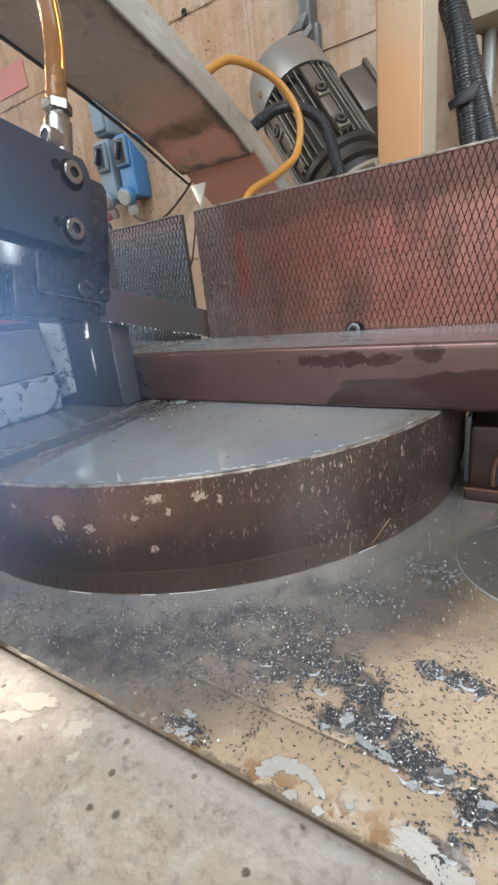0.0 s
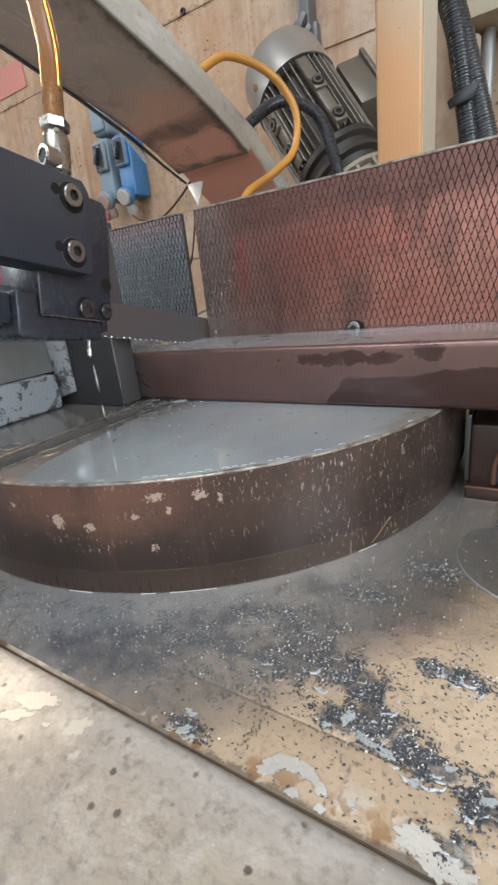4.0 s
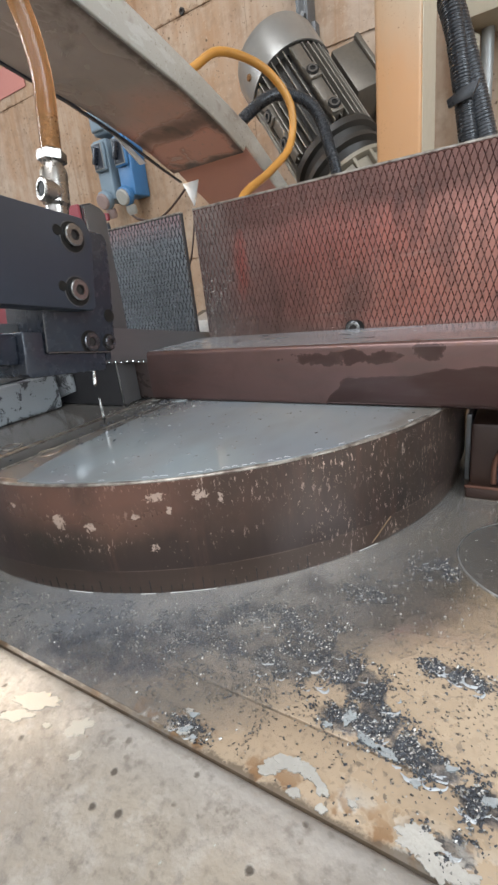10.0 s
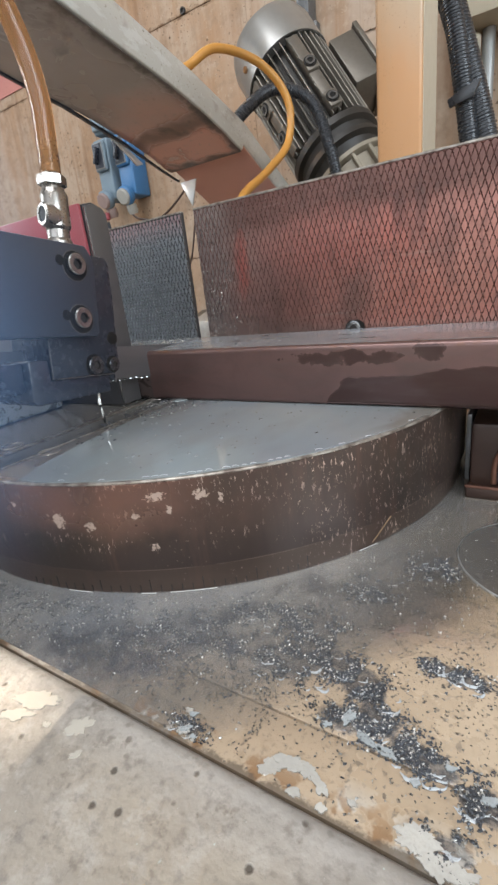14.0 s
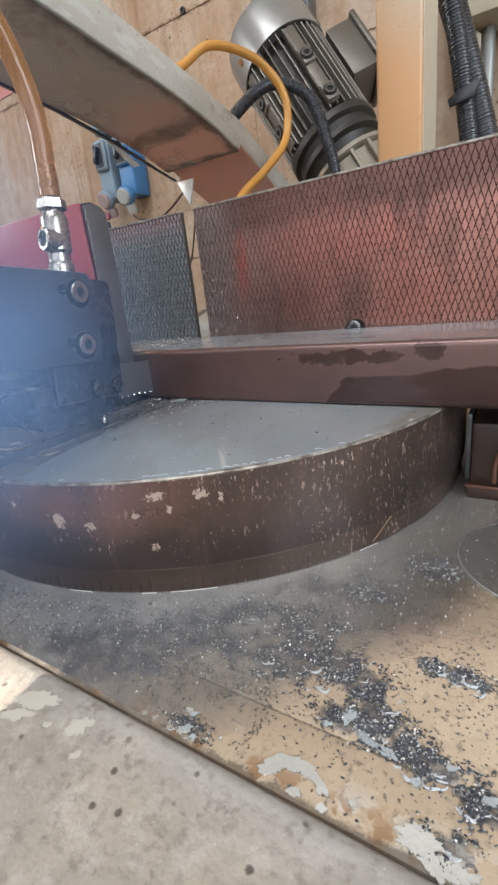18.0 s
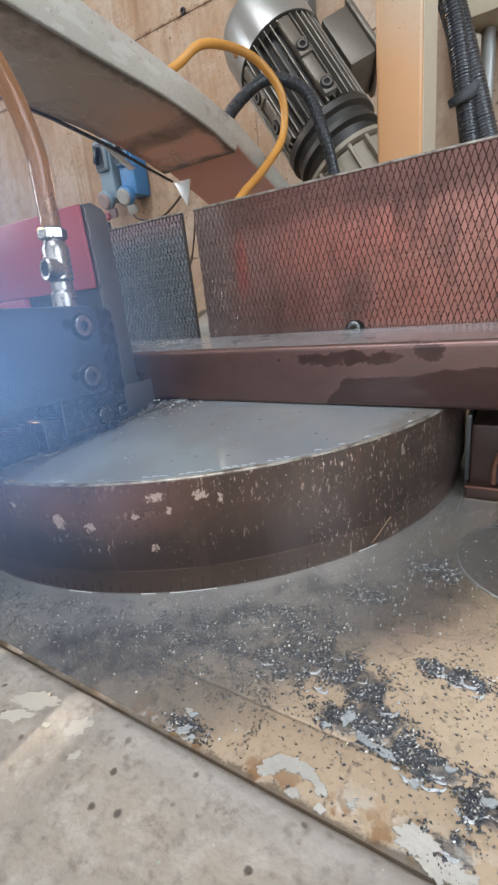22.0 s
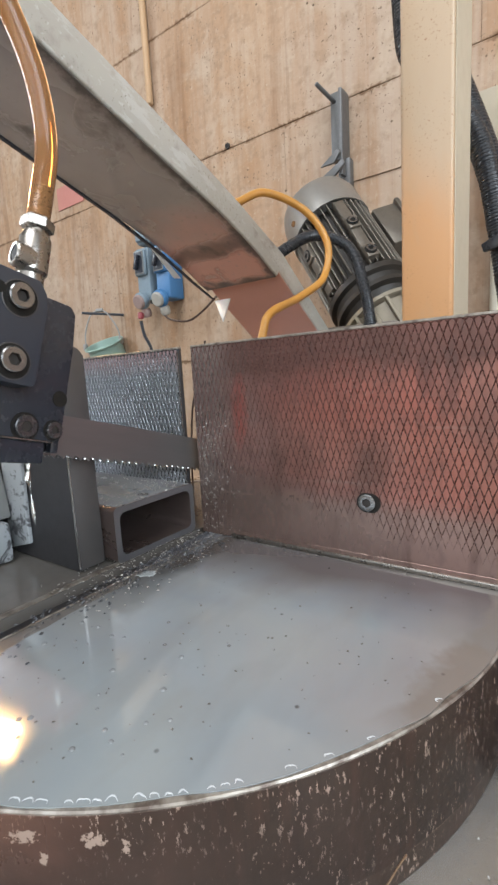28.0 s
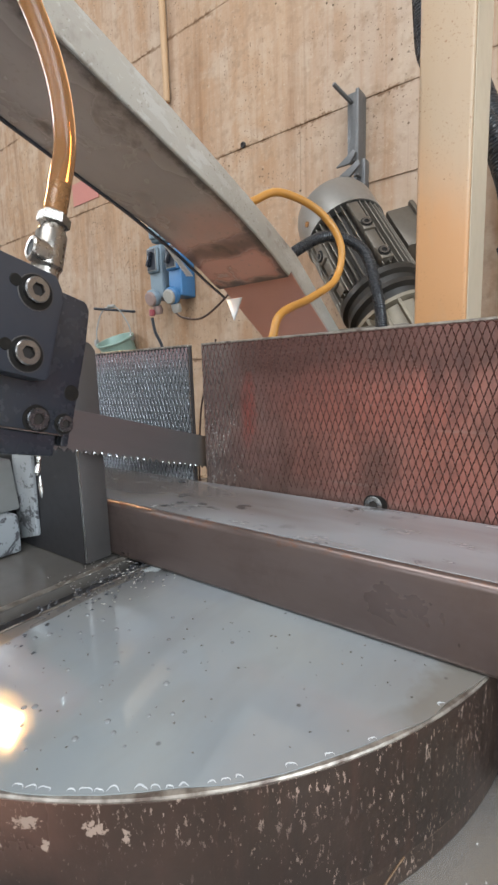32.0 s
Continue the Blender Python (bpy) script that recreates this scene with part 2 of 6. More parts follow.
def mat_coolant():
    k = Mat("milky_coolant_film", (0.322, 0.354, 0.358), 0.06, 0.34, 1.0)
    k.layer(k.ramp(k.noise(8, 3, warp=0.5), 0.36, 0.66), (0.23, 0.272, 0.312), 0.11)
    k.layer(k.ramp(k.noise(6.5, 3, (1, 0.7, 1)), 0.46, 0.7, 0, 0.6), (0.33, 0.315, 0.28))
    k.layer(k.ramp(k.noise(28, 4, (1, 0.4, 1)), 0.5, 0.74, 0, 0.5), (0.245, 0.24, 0.23))
    # dark band along the fence paints in its mirror image; browner beside the slot
    thin = k.ramp(k.times(k.axis(1), k.times(k.noise(12, 3), 0.04), "ADD"), -0.052, 0.0)
    k.layer(k.times(thin, 0.9), (0.105, 0.088, 0.086), 0.08)
    slot = k.ramp(k.times(k.axis(0), k.times(k.noise(30, 4, warp=0.5), 0.03), "ADD"), 0.062, 0.044)
    k.layer(k.times(slot, k.ramp(k.axis(1), -0.14, -0.05)), (0.085, 0.072, 0.062), 0.2)
    dist = k.nt.nodes.new("ShaderNodeVectorMath")
    dist.operation = "DISTANCE"
    k.nt.links.new(k.co.outputs["Object"], dist.inputs[0])
    dist.inputs[1].default_value = (0.008, -0.025, 0.001)
    dry = k.times(k.ramp(k.times(dist.outputs["Value"], k.times(k.noise(38, 3, warp=0.3), 0.034), "ADD"), 0.2195, 0.2245), k.ramp(k.axis(1), -0.132, -0.112))
    k.layer(k.times(dry, 0.6), (0.20, 0.185, 0.16), 0.2)
    wedge = k.spot(0, 1, 0.212, -0.100, 0.016, 0.034, 40, 0.8, 0.3)
    k.layer(k.times(wedge, 0.4), (0.200, 0.175, 0.140), 0.3)
    dirt = k.ramp(k.voronoi(90), 0.11, 0.05)
    k.layer(k.times(dirt, k.ramp(k.noise(21, 2), 0.52, 0.6)), (0.07, 0.065, 0.06), 0.3)
    k.bump(k.noise(35, 2), 0.06, 0.0005).bump(k.noise(120, 3, (0.15, 1, 1)), 0.03, 0.0004)
    return k.done()


def mat_sheet():
    """A thin sheet of cloudy coolant: clear in part, with a smooth skin."""
    k = Mat("cloudy_coolant_sheet", (0.40, 0.375, 0.34), 0.10, 0.0, 0.5)
    k.layer(k.ramp(k.noise(14, 3, warp=0.3), 0.4, 0.66), (0.30, 0.305, 0.315))
    nt = k.nt
    flat = nt.nodes.new("ShaderNodeCombineXYZ")
    for i in (0, 1):
        nt.links.new(k.axis(i), flat.inputs[i])
    dist = nt.nodes.new("ShaderNodeVectorMath")
    dist.operation = "DISTANCE"
    nt.links.new(flat.outputs[0], dist.inputs[0])
    dist.inputs[1].default_value = (0.008, -0.025, 0.0)
    away = k.times(k.times(dist.outputs["Value"], k.times(k.axis(0), 0.22), "ADD"), k.times(k.times(k.noise(30, 5, warp=0.3), 0.5, "SUBTRACT"), 0.05), "ADD")
    murk = k.times(k.times(k.ramp(away, 0.254, 0.268), k.ramp(away, 0.312, 0.296)), k.ramp(k.noise(75, 5, warp=0.3, rough=0.65), 0.42, 0.60))
    murk = k.times(murk, k.ramp(k.axis(0), 0.205, 0.165))
    k.layer(k.times(murk, 0.85), (0.075, 0.080, 0.092), 0.14)
    m = k.done()
    thick = k.times(k.ramp(away, 0.338, 0.252, 0.0, 0.54), k.ramp(k.noise(45, 4), 0.3, 0.7, 0.75, 1.0))
    thick = k.times(k.times(thick, k.ramp(k.axis(0), 0.175, 0.225, 1.0, 0.55)), k.times(murk, 0.6), "MAXIMUM")
    skin = k.ramp(away, 0.375, 0.320, 0.0, 0.7)
    clear = nt.nodes.new("ShaderNodeBsdfTransparent")
    body = nt.nodes.new("ShaderNodeMixShader")
    nt.links.new(thick, body.inputs[0])
    nt.links.new(clear.outputs[0], body.inputs[1])
    nt.links.new(k.b.outputs[0], body.inputs[2])
    gloss = nt.nodes.new("ShaderNodeBsdfGlossy")
    gloss.inputs["Roughness"].default_value = 0.07
    fres = nt.nodes.new("ShaderNodeFresnel")
    fres.inputs["IOR"].default_value = 1.34
    wave = nt.nodes.new("ShaderNodeBump")
    wave.inputs["Strength"].default_value, wave.inputs["Distance"].default_value = 0.03, 0.0006
    nt.links.new(k.noise(90, 3), wave.inputs["Height"])
    nt.links.new(wave.outputs[0], gloss.inputs["Normal"])
    top = nt.nodes.new("ShaderNodeMixShader")
    nt.links.new(k.times(fres.outputs[0], skin), top.inputs[0])
    nt.links.new(body.outputs[0], top.inputs[1])
    nt.links.new(gloss.outputs[0], top.inputs[2])
    nt.links.new(top.outputs[0], nt.nodes["Material Output"].inputs["Surface"])
    return m


CLUMPS = ((0.036, -0.2552, 0.034, 0.010), (0.0985, -0.2463, 0.032, 0.009), (0.131, -0.231, 0.025, 0.009), (0.1639, -0.2095, 0.014, 0.007), (0.184, -0.2088, 0.011, 0.006),
          (0.1948, -0.2218, 0.0095, 0.008), (0.1834, -0.2303, 0.011, 0.006), (0.21, -0.2242, 0.007, 0.0035), (0.2183, -0.229, 0.006, 0.0045), (0.2241, -0.2416, 0.007, 0.0052),
          (0.2172, -0.2449, 0.0075, 0.004), (0.2365, -0.2466, 0.0055, 0.004), (0.2454, -0.2482, 0.0055, 0.003), (0.2396, -0.2091, 0.005, 0.0025), (0.2487, -0.2107, 0.0065, 0.003),
          (0.2026, -0.1733, 0.008, 0.006), (0.2277, -0.1458, 0.007, 0.006), (0.2597, -0.2534, 0.005, 0.004), (0.2531, -0.269, 0.004, 0.003), (0.166, -0.272, 0.004, 0.002))


def mat_base():
    k = Mat("wet_painted_machine_base", (0.415, 0.318, 0.222), 0.3, 0.0, 0.6)
    k.layer(k.ramp(k.noise(20, 4), 0.4, 0.7, 0, 0.6), (0.36, 0.275, 0.185), 0.22)
    # grey coolant film, thick near the disc
    dist = k.nt.nodes.new("ShaderNodeVectorMath")
    dist.operation = "DISTANCE"
    flat = k.nt.nodes.new("ShaderNodeCombineXYZ")
    k.nt.links.new(k.axis(0), flat.inputs[0])
    k.nt.links.new(k.axis(1), flat.inputs[1])
    k.nt.links.new(flat.outputs[0], dist.inputs[0])
    dist.inputs[1].default_value = (0.008, -0.025, 0.0)
    near = k.ramp(k.times(dist.outputs["Value"], k.times(k.axis(0), 0.25), "ADD"), 0.360, 0.300)
    film = k.ramp(k.times(near, k.times(k.noise(16, 4, warp=0.4), 0.5), "ADD"), 0.55, 0.95)
    k.layer(k.times(film, 0.8), (0.145, 0.13, 0.115), 0.16)
    k.layer(k.ramp(k.noise(9, 3), 0.45, 0.7, 0, 0.5), (0.33, 0.255, 0.17), 0.2)
    k.layer(k.ramp(k.noise(140, 5, rough=0.7), 0.54, 0.68, 0, 0.5), (0.30, 0.235, 0.165), 0.25)
    # swarf sludge, thick in the clumps and thinning out round them
    heap = None
    for cx, cy, rx, ry in CLUMPS:
        chain = flat.outputs[0]
        for op, v in (("SUBTRACT", (cx, cy, 0)), ("MULTIPLY", (1 / rx, 1 / ry, 0)), ("LENGTH", None)):
            n = k.nt.nodes.new("ShaderNodeVectorMath")
            n.operation = op
            k.nt.links.new(chain, n.inputs[0])
            if v is not None:
                n.inputs[1].default_value = v
            chain = n.outputs["Value" if v is None else "Vector"]
        one = k.ramp(chain, 2.3, 0.4)
        heap = one if heap is None else k.times(heap, one, "MAXIMUM")
    ragged = k.times(k.times(heap, 0.95), k.times(k.noise(58, 6, warp=0.7, rough=0.72), 1.5), "ADD")
    mud = k.ramp(ragged, 1.20, 1.42)
    clump = k.times(mud, k.ramp(k.noise(300, 4, rough=0.7), 0.42, 0.58))
    k.layer(k.times(mud, 0.75), (0.105, 0.105, 0.108), 0.14)
    k.layer(k.times(clump, 0.8), (0.042, 0.044, 0.050), 0.25)
    flecks = k.times(k.ramp(ragged, 0.8, 1.2, 0.25, 1.0), k.ramp(k.noise(520, 2), 0.60, 0.64))
    k.layer(flecks, (0.055, 0.05, 0.046), 0.35)
    speck = k.times(k.ramp(k.noise(300, 2), 0.64, 0.69), k.ramp(k.noise(30, 2), 0.42, 0.6))
    k.layer(speck, (0.075, 0.065, 0.055), 0.4)
    # pale paint loss and rust along the front edge
    edge = k.ramp(k.axis(1), -0.262, -0.276)
    bare = k.times(edge, k.ramp(k.noise(70, 4, warp=0.2), 0.56, 0.6))
    k.layer(bare, (0.46, 0.43, 0.38), 0.4)
    k.layer(k.times(edge, k.ramp(k.noise(120, 3), 0.55, 0.62)), (0.20, 0.10, 0.035), 0.5)
    seam = k.ramp(k.times(k.axis(1), k.times(k.times(k.noise(150, 4, rough=0.7), 0.5, "SUBTRACT"), 0.008), "ADD"), -0.2745, -0.2760)
    k.layer(k.times(seam, 0.85), (0.085, 0.058, 0.034), 0.7)
    k.bump(k.times(mud, k.noise(420, 4, rough=0.7)), 0.35, 0.0012).bump(k.noise(190, 4), 0.12, 0.0008).bump(bare, -0.4, 0.0006)
    return k.done()


def mat_slab():
    k = Mat("worn_concrete_sill", (0.295, 0.255, 0.21), 0.6)
    k.layer(k.ramp(k.noise(7, 4), 0.4, 0.65), (0.33, 0.285, 0.225))
    front = k.ramp(k.axis(1), -0.30, -0.279)
    k.layer(k.times(front, 0.6), (0.36, 0.35, 0.335), 0.45)
    k.layer(k.ramp(k.noise(38, 5, warp=0.4), 0.46, 0.68, 0, 0.6), (0.22, 0.195, 0.165))
    k.layer(k.ramp(k.noise(110, 6, rough=0.68), 0.5, 0.66, 0, 0.6), (0.40, 0.365, 0.32), 0.4)
    k.layer(k.ramp(k.noise(240, 4), 0.53, 0.7, 0, 0.7), (0.18, 0.158, 0.135))
    pits = k.times(k.ramp(k.times(k.voronoi(105), k.times(k.noise(400, 3), 0.14), "ADD"), 0.23, 0.16, 0, 0.95), k.ramp(k.noise(34, 2), 0.39, 0.45))
    k.layer(pits, (0.095, 0.078, 0.062))
    k.layer(k.times(k.ramp(k.noise(330, 3), 0.70, 0.76), k.ramp(k.noise(30, 2), 0.45, 0.6)), (0.44, 0.49, 0.44), 0.4)
    k.layer(k.times(k.ramp(k.noise(95, 4, rough=0.7), 0.60, 0.68), 0.6), (0.15, 0.125, 0.10), 0.6)
    k.bump(k.noise(170, 5), 0.5, 0.0016).bump(k.noise(45, 3), 0.4, 0.002).bump(k.times(pits, -1.0), 0.4, 0.001)
    return k.done()


def mat_beam_grey():
    k = Mat("grey_hammer_paint", (0.385, 0.365, 0.315), 0.33, 0.0, 0.6)
    k.layer(k.ramp(k.noise(6, 4, (1, 0.5, 1)), 0.4, 0.7, 0, 0.7), (0.30, 0.275, 0.25), 0.4)
    k.layer(k.ramp(k.noise(26, 5), 0.6, 0.72, 0, 0.6), (0.17, 0.13, 0.11), 0.5)
    k.layer(k.ramp(k.noise(170, 4), 0.62, 0.7, 0, 0.5), (0.50, 0.49, 0.46))
    flake = k.ramp(k.noise(48, 5, (1, 0.35, 1), rough=0.68), 0.55, 0.60, 0, 0.6)
    k.layer(flake, (0.44, 0.43, 0.40), 0.5)
    k.layer(k.times(k.ramp(k.noise(300, 3), 0.62, 0.68), k.ramp(k.noise(20, 2), 0.45, 0.6)), (0.14, 0.115, 0.09), 0.5)
    k.bump(k.noise(140, 3), 0.14, 0.0006).bump(flake, 0.4, 0.0006)
    return k.done()


def mat_post():
    k = Mat("peach_paint_rust_stained", (0.42, 0.262, 0.148), 0.38, 0.0, 0.5)
    k.layer(k.ramp(k.noise(5, 4, (1, 1, 0.4)), 0.4, 0.68), (0.44, 0.29, 0.17))
    k.layer(k.ramp(k.noise(14, 4, (1, 1, 0.35)), 0.5, 0.72, 0, 0.75), (0.45, 0.225, 0.085))
    k.layer(k.ramp(k.noise(45, 4, (1, 1, 0.3)), 0.55, 0.75, 0, 0.5), (0.40, 0.24, 0.13))
    k.layer(k.ramp(k.noise(60, 5, (1.5, 1, 0.12), rough=0.65), 0.52, 0.70, 0, 0.5), (0.37, 0.20, 0.10))
    # more orange towards the foot, paler cream higher up
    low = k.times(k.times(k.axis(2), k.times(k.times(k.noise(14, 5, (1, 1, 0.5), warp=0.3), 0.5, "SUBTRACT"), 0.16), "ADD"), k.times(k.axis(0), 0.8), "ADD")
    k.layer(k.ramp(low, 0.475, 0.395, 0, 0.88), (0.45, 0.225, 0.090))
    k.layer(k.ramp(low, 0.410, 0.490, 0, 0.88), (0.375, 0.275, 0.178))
    k.layer(k.ramp(k.noise(26, 5, (1, 1, 0.25), warp=0.3, rough=0.65), 0.54, 0.70, 0, 0.4), (0.36, 0.24, 0.14))
    spots = k.times(k.ramp(k.noise(560, 3, rough=0.65), 0.605, 0.66), k.ramp(k.noise(34, 4), 0.44, 0.60))
    k.layer(k.times(spots, 0.8), (0.21, 0.095, 0.042), 0.7)
    k.layer(k.times(k.ramp(k.voronoi(130), 0.08, 0.04), k.ramp(k.noise(24, 2), 0.54, 0.62)), (0.15, 0.065, 0.03), 0.7)
    k.bump(k.noise(160, 3), 0.1, 0.0006)
    return k.done()


def mat_tube_steel(name, wet_on):
    k = Mat(name, (0.118, 0.069, 0.062) if wet_on else (0.112, 0.082, 0.073), 0.34 if wet_on else 0.28, 0.6)
    k.layer(k.ramp(k.noise(10, 3, (0.25, 1, 1)), 0.4, 0.66), (0.145, 0.084, 0.075) if wet_on else (0.140, 0.105, 0.094), 0.30)
    if wet_on:
        off = k.times(k.times(k.axis(0), 0.178, "SUBTRACT"), 0.055)
        edge = k.times(k.times(k.axis(2), off, "SUBTRACT"), k.times(k.times(k.noise(42, 4, (0.5, 1, 1)), 0.5, "SUBTRACT"), 0.016), "ADD")
        band = k.times(k.ramp(edge, 0.0205, 0.0190), k.ramp(k.times(k.times(k.axis(0), k.times(k.axis(2), -0.9), "ADD"), k.times(k.noise(50, 3), 0.02), "ADD"), 0.162, 0.165))
        wet = k.times(band, k.spot(0, 2, 0.168, 0.0315, 0.034, 0.0042, 90, 1.5, 0.3), "MAXIMUM")
        wet = k.times(wet, k.spot(0, 2, 0.219, 0.0345, 0.007, 0.0050, 130, 1.3, 0.3), "MAXIMUM")
        wet = k.times(wet, k.spot(0, 2, 0.330, 0.030, 0.06, 0.008, 40, 0.8, 0.12), "MAXIMUM")
        k.layer(wet, (0.060, 0.033, 0.030), 0.18)
    k.layer(k.ramp(k.noise(60, 5, (0.4, 1, 1)), 0.58, 0.72, 0, 0.5), (0.10, 0.07, 0.062), 0.45)
    k.layer(k.ramp(k.noise(26, 5, (0.7, 1, 1), warp=0.4, rough=0.7), 0.50, 0.68, 0, 0.45), (0.072, 0.046, 0.040), 0.24)
    k.layer(k.ramp(k.noise(200, 4, (0.15, 1, 1)), 0.5, 0.74, 0, 0.45), (0.10, 0.075, 0.068))
    rim = k.ramp(k.times(k.axis(2), k.times(k.noise(110, 4, (0.5, 1, 1)), 0.008), "ADD"), 0.0395, 0.0425)
    k.layer(k.times(rim, k.ramp(k.noise(150, 4, (0.5, 1, 1), rough=0.7), 0.52, 0.62)), (0.150, 0.078, 0.055), 0.55)
    k.bump(k.noise(260, 3, (0.3, 1, 1)), 0.06, 0.0004)
    return k.done()


def mat_chipped_grey():
    k = Mat("chipped_grey_enamel", (0.27, 0.285, 0.295), 0.34)
    k.layer(k.ramp(k.noise(55, 6, warp=0.5, rough=0.74), 0.545, 0.56), (0.045, 0.045, 0.05), 0.5)
    k.layer(k.times(k.ramp(k.noise(260, 3), 0.64, 0.67), k.ramp(k.noise(30, 2), 0.5, 0.6)), (0.05, 0.05, 0.055), 0.5)
    k.layer(k.ramp(k.noise(9, 3), 0.45, 0.7, 0, 0.5), (0.21, 0.22, 0.215))
    k.bump(k.noise(120, 3), 0.15, 0.0006)
    return k.done()


SIDE = worn("pale_cream_side", (0.44, 0.375, 0.28), 0.4, 0.0, 30, 0.8)
def mat_edge():
    k = Mat("chipped_bright_edge", (0.10, 0.075, 0.06), 0.4, 0.5)
    k.layer(k.ramp(k.noise(120, 4), 0.34, 0.60), (0.31, 0.28, 0.24), 0.28)
    return k.done()


EDGE = mat_edge()
def mat_grime_shade():
    # darker copy of the bow's paint: grime and underside shade in one colour
    k = Mat("grimy_shaded_grey_paint", (0.37, 0.34, 0.335), 0.24, 0.0, 0.7)
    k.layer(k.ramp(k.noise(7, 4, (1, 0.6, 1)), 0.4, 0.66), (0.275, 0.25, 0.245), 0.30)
    # the fence's red reflection painted in towards the column
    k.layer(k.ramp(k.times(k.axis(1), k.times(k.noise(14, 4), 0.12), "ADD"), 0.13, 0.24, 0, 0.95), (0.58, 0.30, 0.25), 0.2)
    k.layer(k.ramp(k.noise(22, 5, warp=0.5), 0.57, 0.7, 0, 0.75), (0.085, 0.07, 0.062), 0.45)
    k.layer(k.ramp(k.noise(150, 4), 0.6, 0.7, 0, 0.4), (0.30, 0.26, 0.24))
    # dark bands across the bow; the one along the fold paints its shadow line
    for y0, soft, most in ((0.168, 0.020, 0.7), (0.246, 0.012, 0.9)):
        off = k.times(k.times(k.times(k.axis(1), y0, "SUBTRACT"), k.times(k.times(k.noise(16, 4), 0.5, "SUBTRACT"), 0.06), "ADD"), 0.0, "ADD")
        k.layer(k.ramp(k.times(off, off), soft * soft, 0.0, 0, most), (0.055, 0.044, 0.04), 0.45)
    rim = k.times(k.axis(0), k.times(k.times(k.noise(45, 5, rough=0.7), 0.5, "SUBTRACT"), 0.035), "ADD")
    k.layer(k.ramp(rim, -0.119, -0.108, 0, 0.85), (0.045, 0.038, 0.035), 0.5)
    k.bump(k.noise(90, 3), 0.12, 0.0006)
    return k.done()


GRIMESHADE = mat_grime_shade()
GROOVE = worn("dark_groove_steel", (0.105, 0.046, 0.037), 0.5, 0.2, 60)
def mat_grey_fence():
    k = Mat("grey_ground_steel", (0.24, 0.245, 0.255), 0.3, 0.5)
    k.layer(k.ramp(k.noise(8, 3), 0.4, 0.65, 0, 0.6), (0.115, 0.12, 0.13), 0.36)
    k.layer(k.ramp(k.noise(120, 4), 0.5, 0.72, 0, 0.5), (0.09, 0.09, 0.09), 0.42)
    # a red reflection along the top, painted into the colour
    k.layer(k.ramp(k.times(k.axis(2), k.times(k.noise(40, 3), 0.02), "ADD"), 0.138, 0.152, 0, 0.4), (0.36, 0.13, 0.12), 0.3)
    k.bump(k.noise(300, 3), 0.1, 0.0004)
    return k.done()


GREYFENCE = mat_grey_fence()
JAWGREY = worn("dark_ground_jaw_steel", (0.080, 0.074, 0.072), 0.34, 0.3, 40, 0.7, 0.1)
CONCRETE, FENCE, RIM, TABLE = mat_concrete_wall(), mat_fence(), mat_disc_side(), mat_disc_top()
COOLANT, BASE, SLAB, BEAM, POST = mat_coolant(), mat_base(), mat_slab(), mat_beam_grey(), mat_post()
TUBE, STOCK, CHIPPED = mat_tube_steel("wet_mill_scale_steel", True), mat_tube_steel("dry_mill_scale_steel", False), mat_chipped_grey()
OILED = worn("oily_black_steel", (0.023, 0.026, 0.034), 0.25, 0.1, 60, 0.88, 0.06)
BLACK = worn("black_oxide_steel", (0.036, 0.041, 0.053), 0.36, 0.15, 60, 0.7, 0.1)
DARK = worn("dark_cast_steel", (0.045, 0.043, 0.045), 0.38, 0.4, 50, 0.6)
DARKTOP = worn("dark_wet_steel_plate", (0.15, 0.137, 0.123), 0.12, 0.2, 40, 0.6, 0.1)
BOLT = worn("worn_bolt_steel", (0.27, 0.265, 0.26), 0.2, 0.9, 120, 0.5)
DARKBOLT = worn("dark_oiled_screw_steel", (0.10, 0.10, 0.105), 0.25, 0.8, 120, 0.5)
BRASS = worn("nickel_plated_brass", (0.33, 0.305, 0.275), 0.27, 0.95, 60, 0.75, 0.05)
BLADE = worn("blade_steel", (0.21, 0.205, 0.205), 0.32, 0.8, 80, 0.7, 0.05, (1, 0.1, 1))
TOOTH = worn("bright_ground_steel", (0.6, 0.6, 0.58), 0.18, 1.0, 150, 0.8, 0.03)
HOSE = worn("amber_plastic_hose", (0.40, 0.20, 0.085), 0.08, 0.0, 60, 0.8, 0.04)
HOSE.node_tree.nodes["Principled BSDF"].inputs["Transmission Weight"].default_value = 0.6
HOSE.node_tree.nodes["Principled BSDF"].inputs["IOR"].default_value = 1.35
ORANGE = worn("orange_rubber_hose", (0.50, 0.235, 0.045), 0.35, 0.0, 60, 0.75, 0.05)
CONDUIT = worn("black_corrugated_plastic", (0.026, 0.028, 0.032), 0.27, 0.0, 60, 0.7)
ALU = worn("dull_cast_aluminium", (0.150, 0.130, 0.106), 0.40, 0.5, 50, 0.55)
FAN = worn("brushed_fan_cowl", (0.33, 0.32, 0.30), 0.3, 0.7, 30, 0.75, 0.06)
RED = worn("red_machine_enamel", (0.27, 0.055, 0.065), 0.3, 0.0, 30, 0.7, 0.06)
BLUE = worn("blue_plastic", (0.045, 0.16, 0.34), 0.42, 0.0, 30, 0.75)
DUSTY = worn("dusty_blue_grey_plastic", (0.17, 0.225, 0.265), 0.6, 0.0, 30, 0.75)
ZINC = worn("zinc_grey_steel", (0.30, 0.30, 0.29), 0.45, 0.5, 40, 0.7)
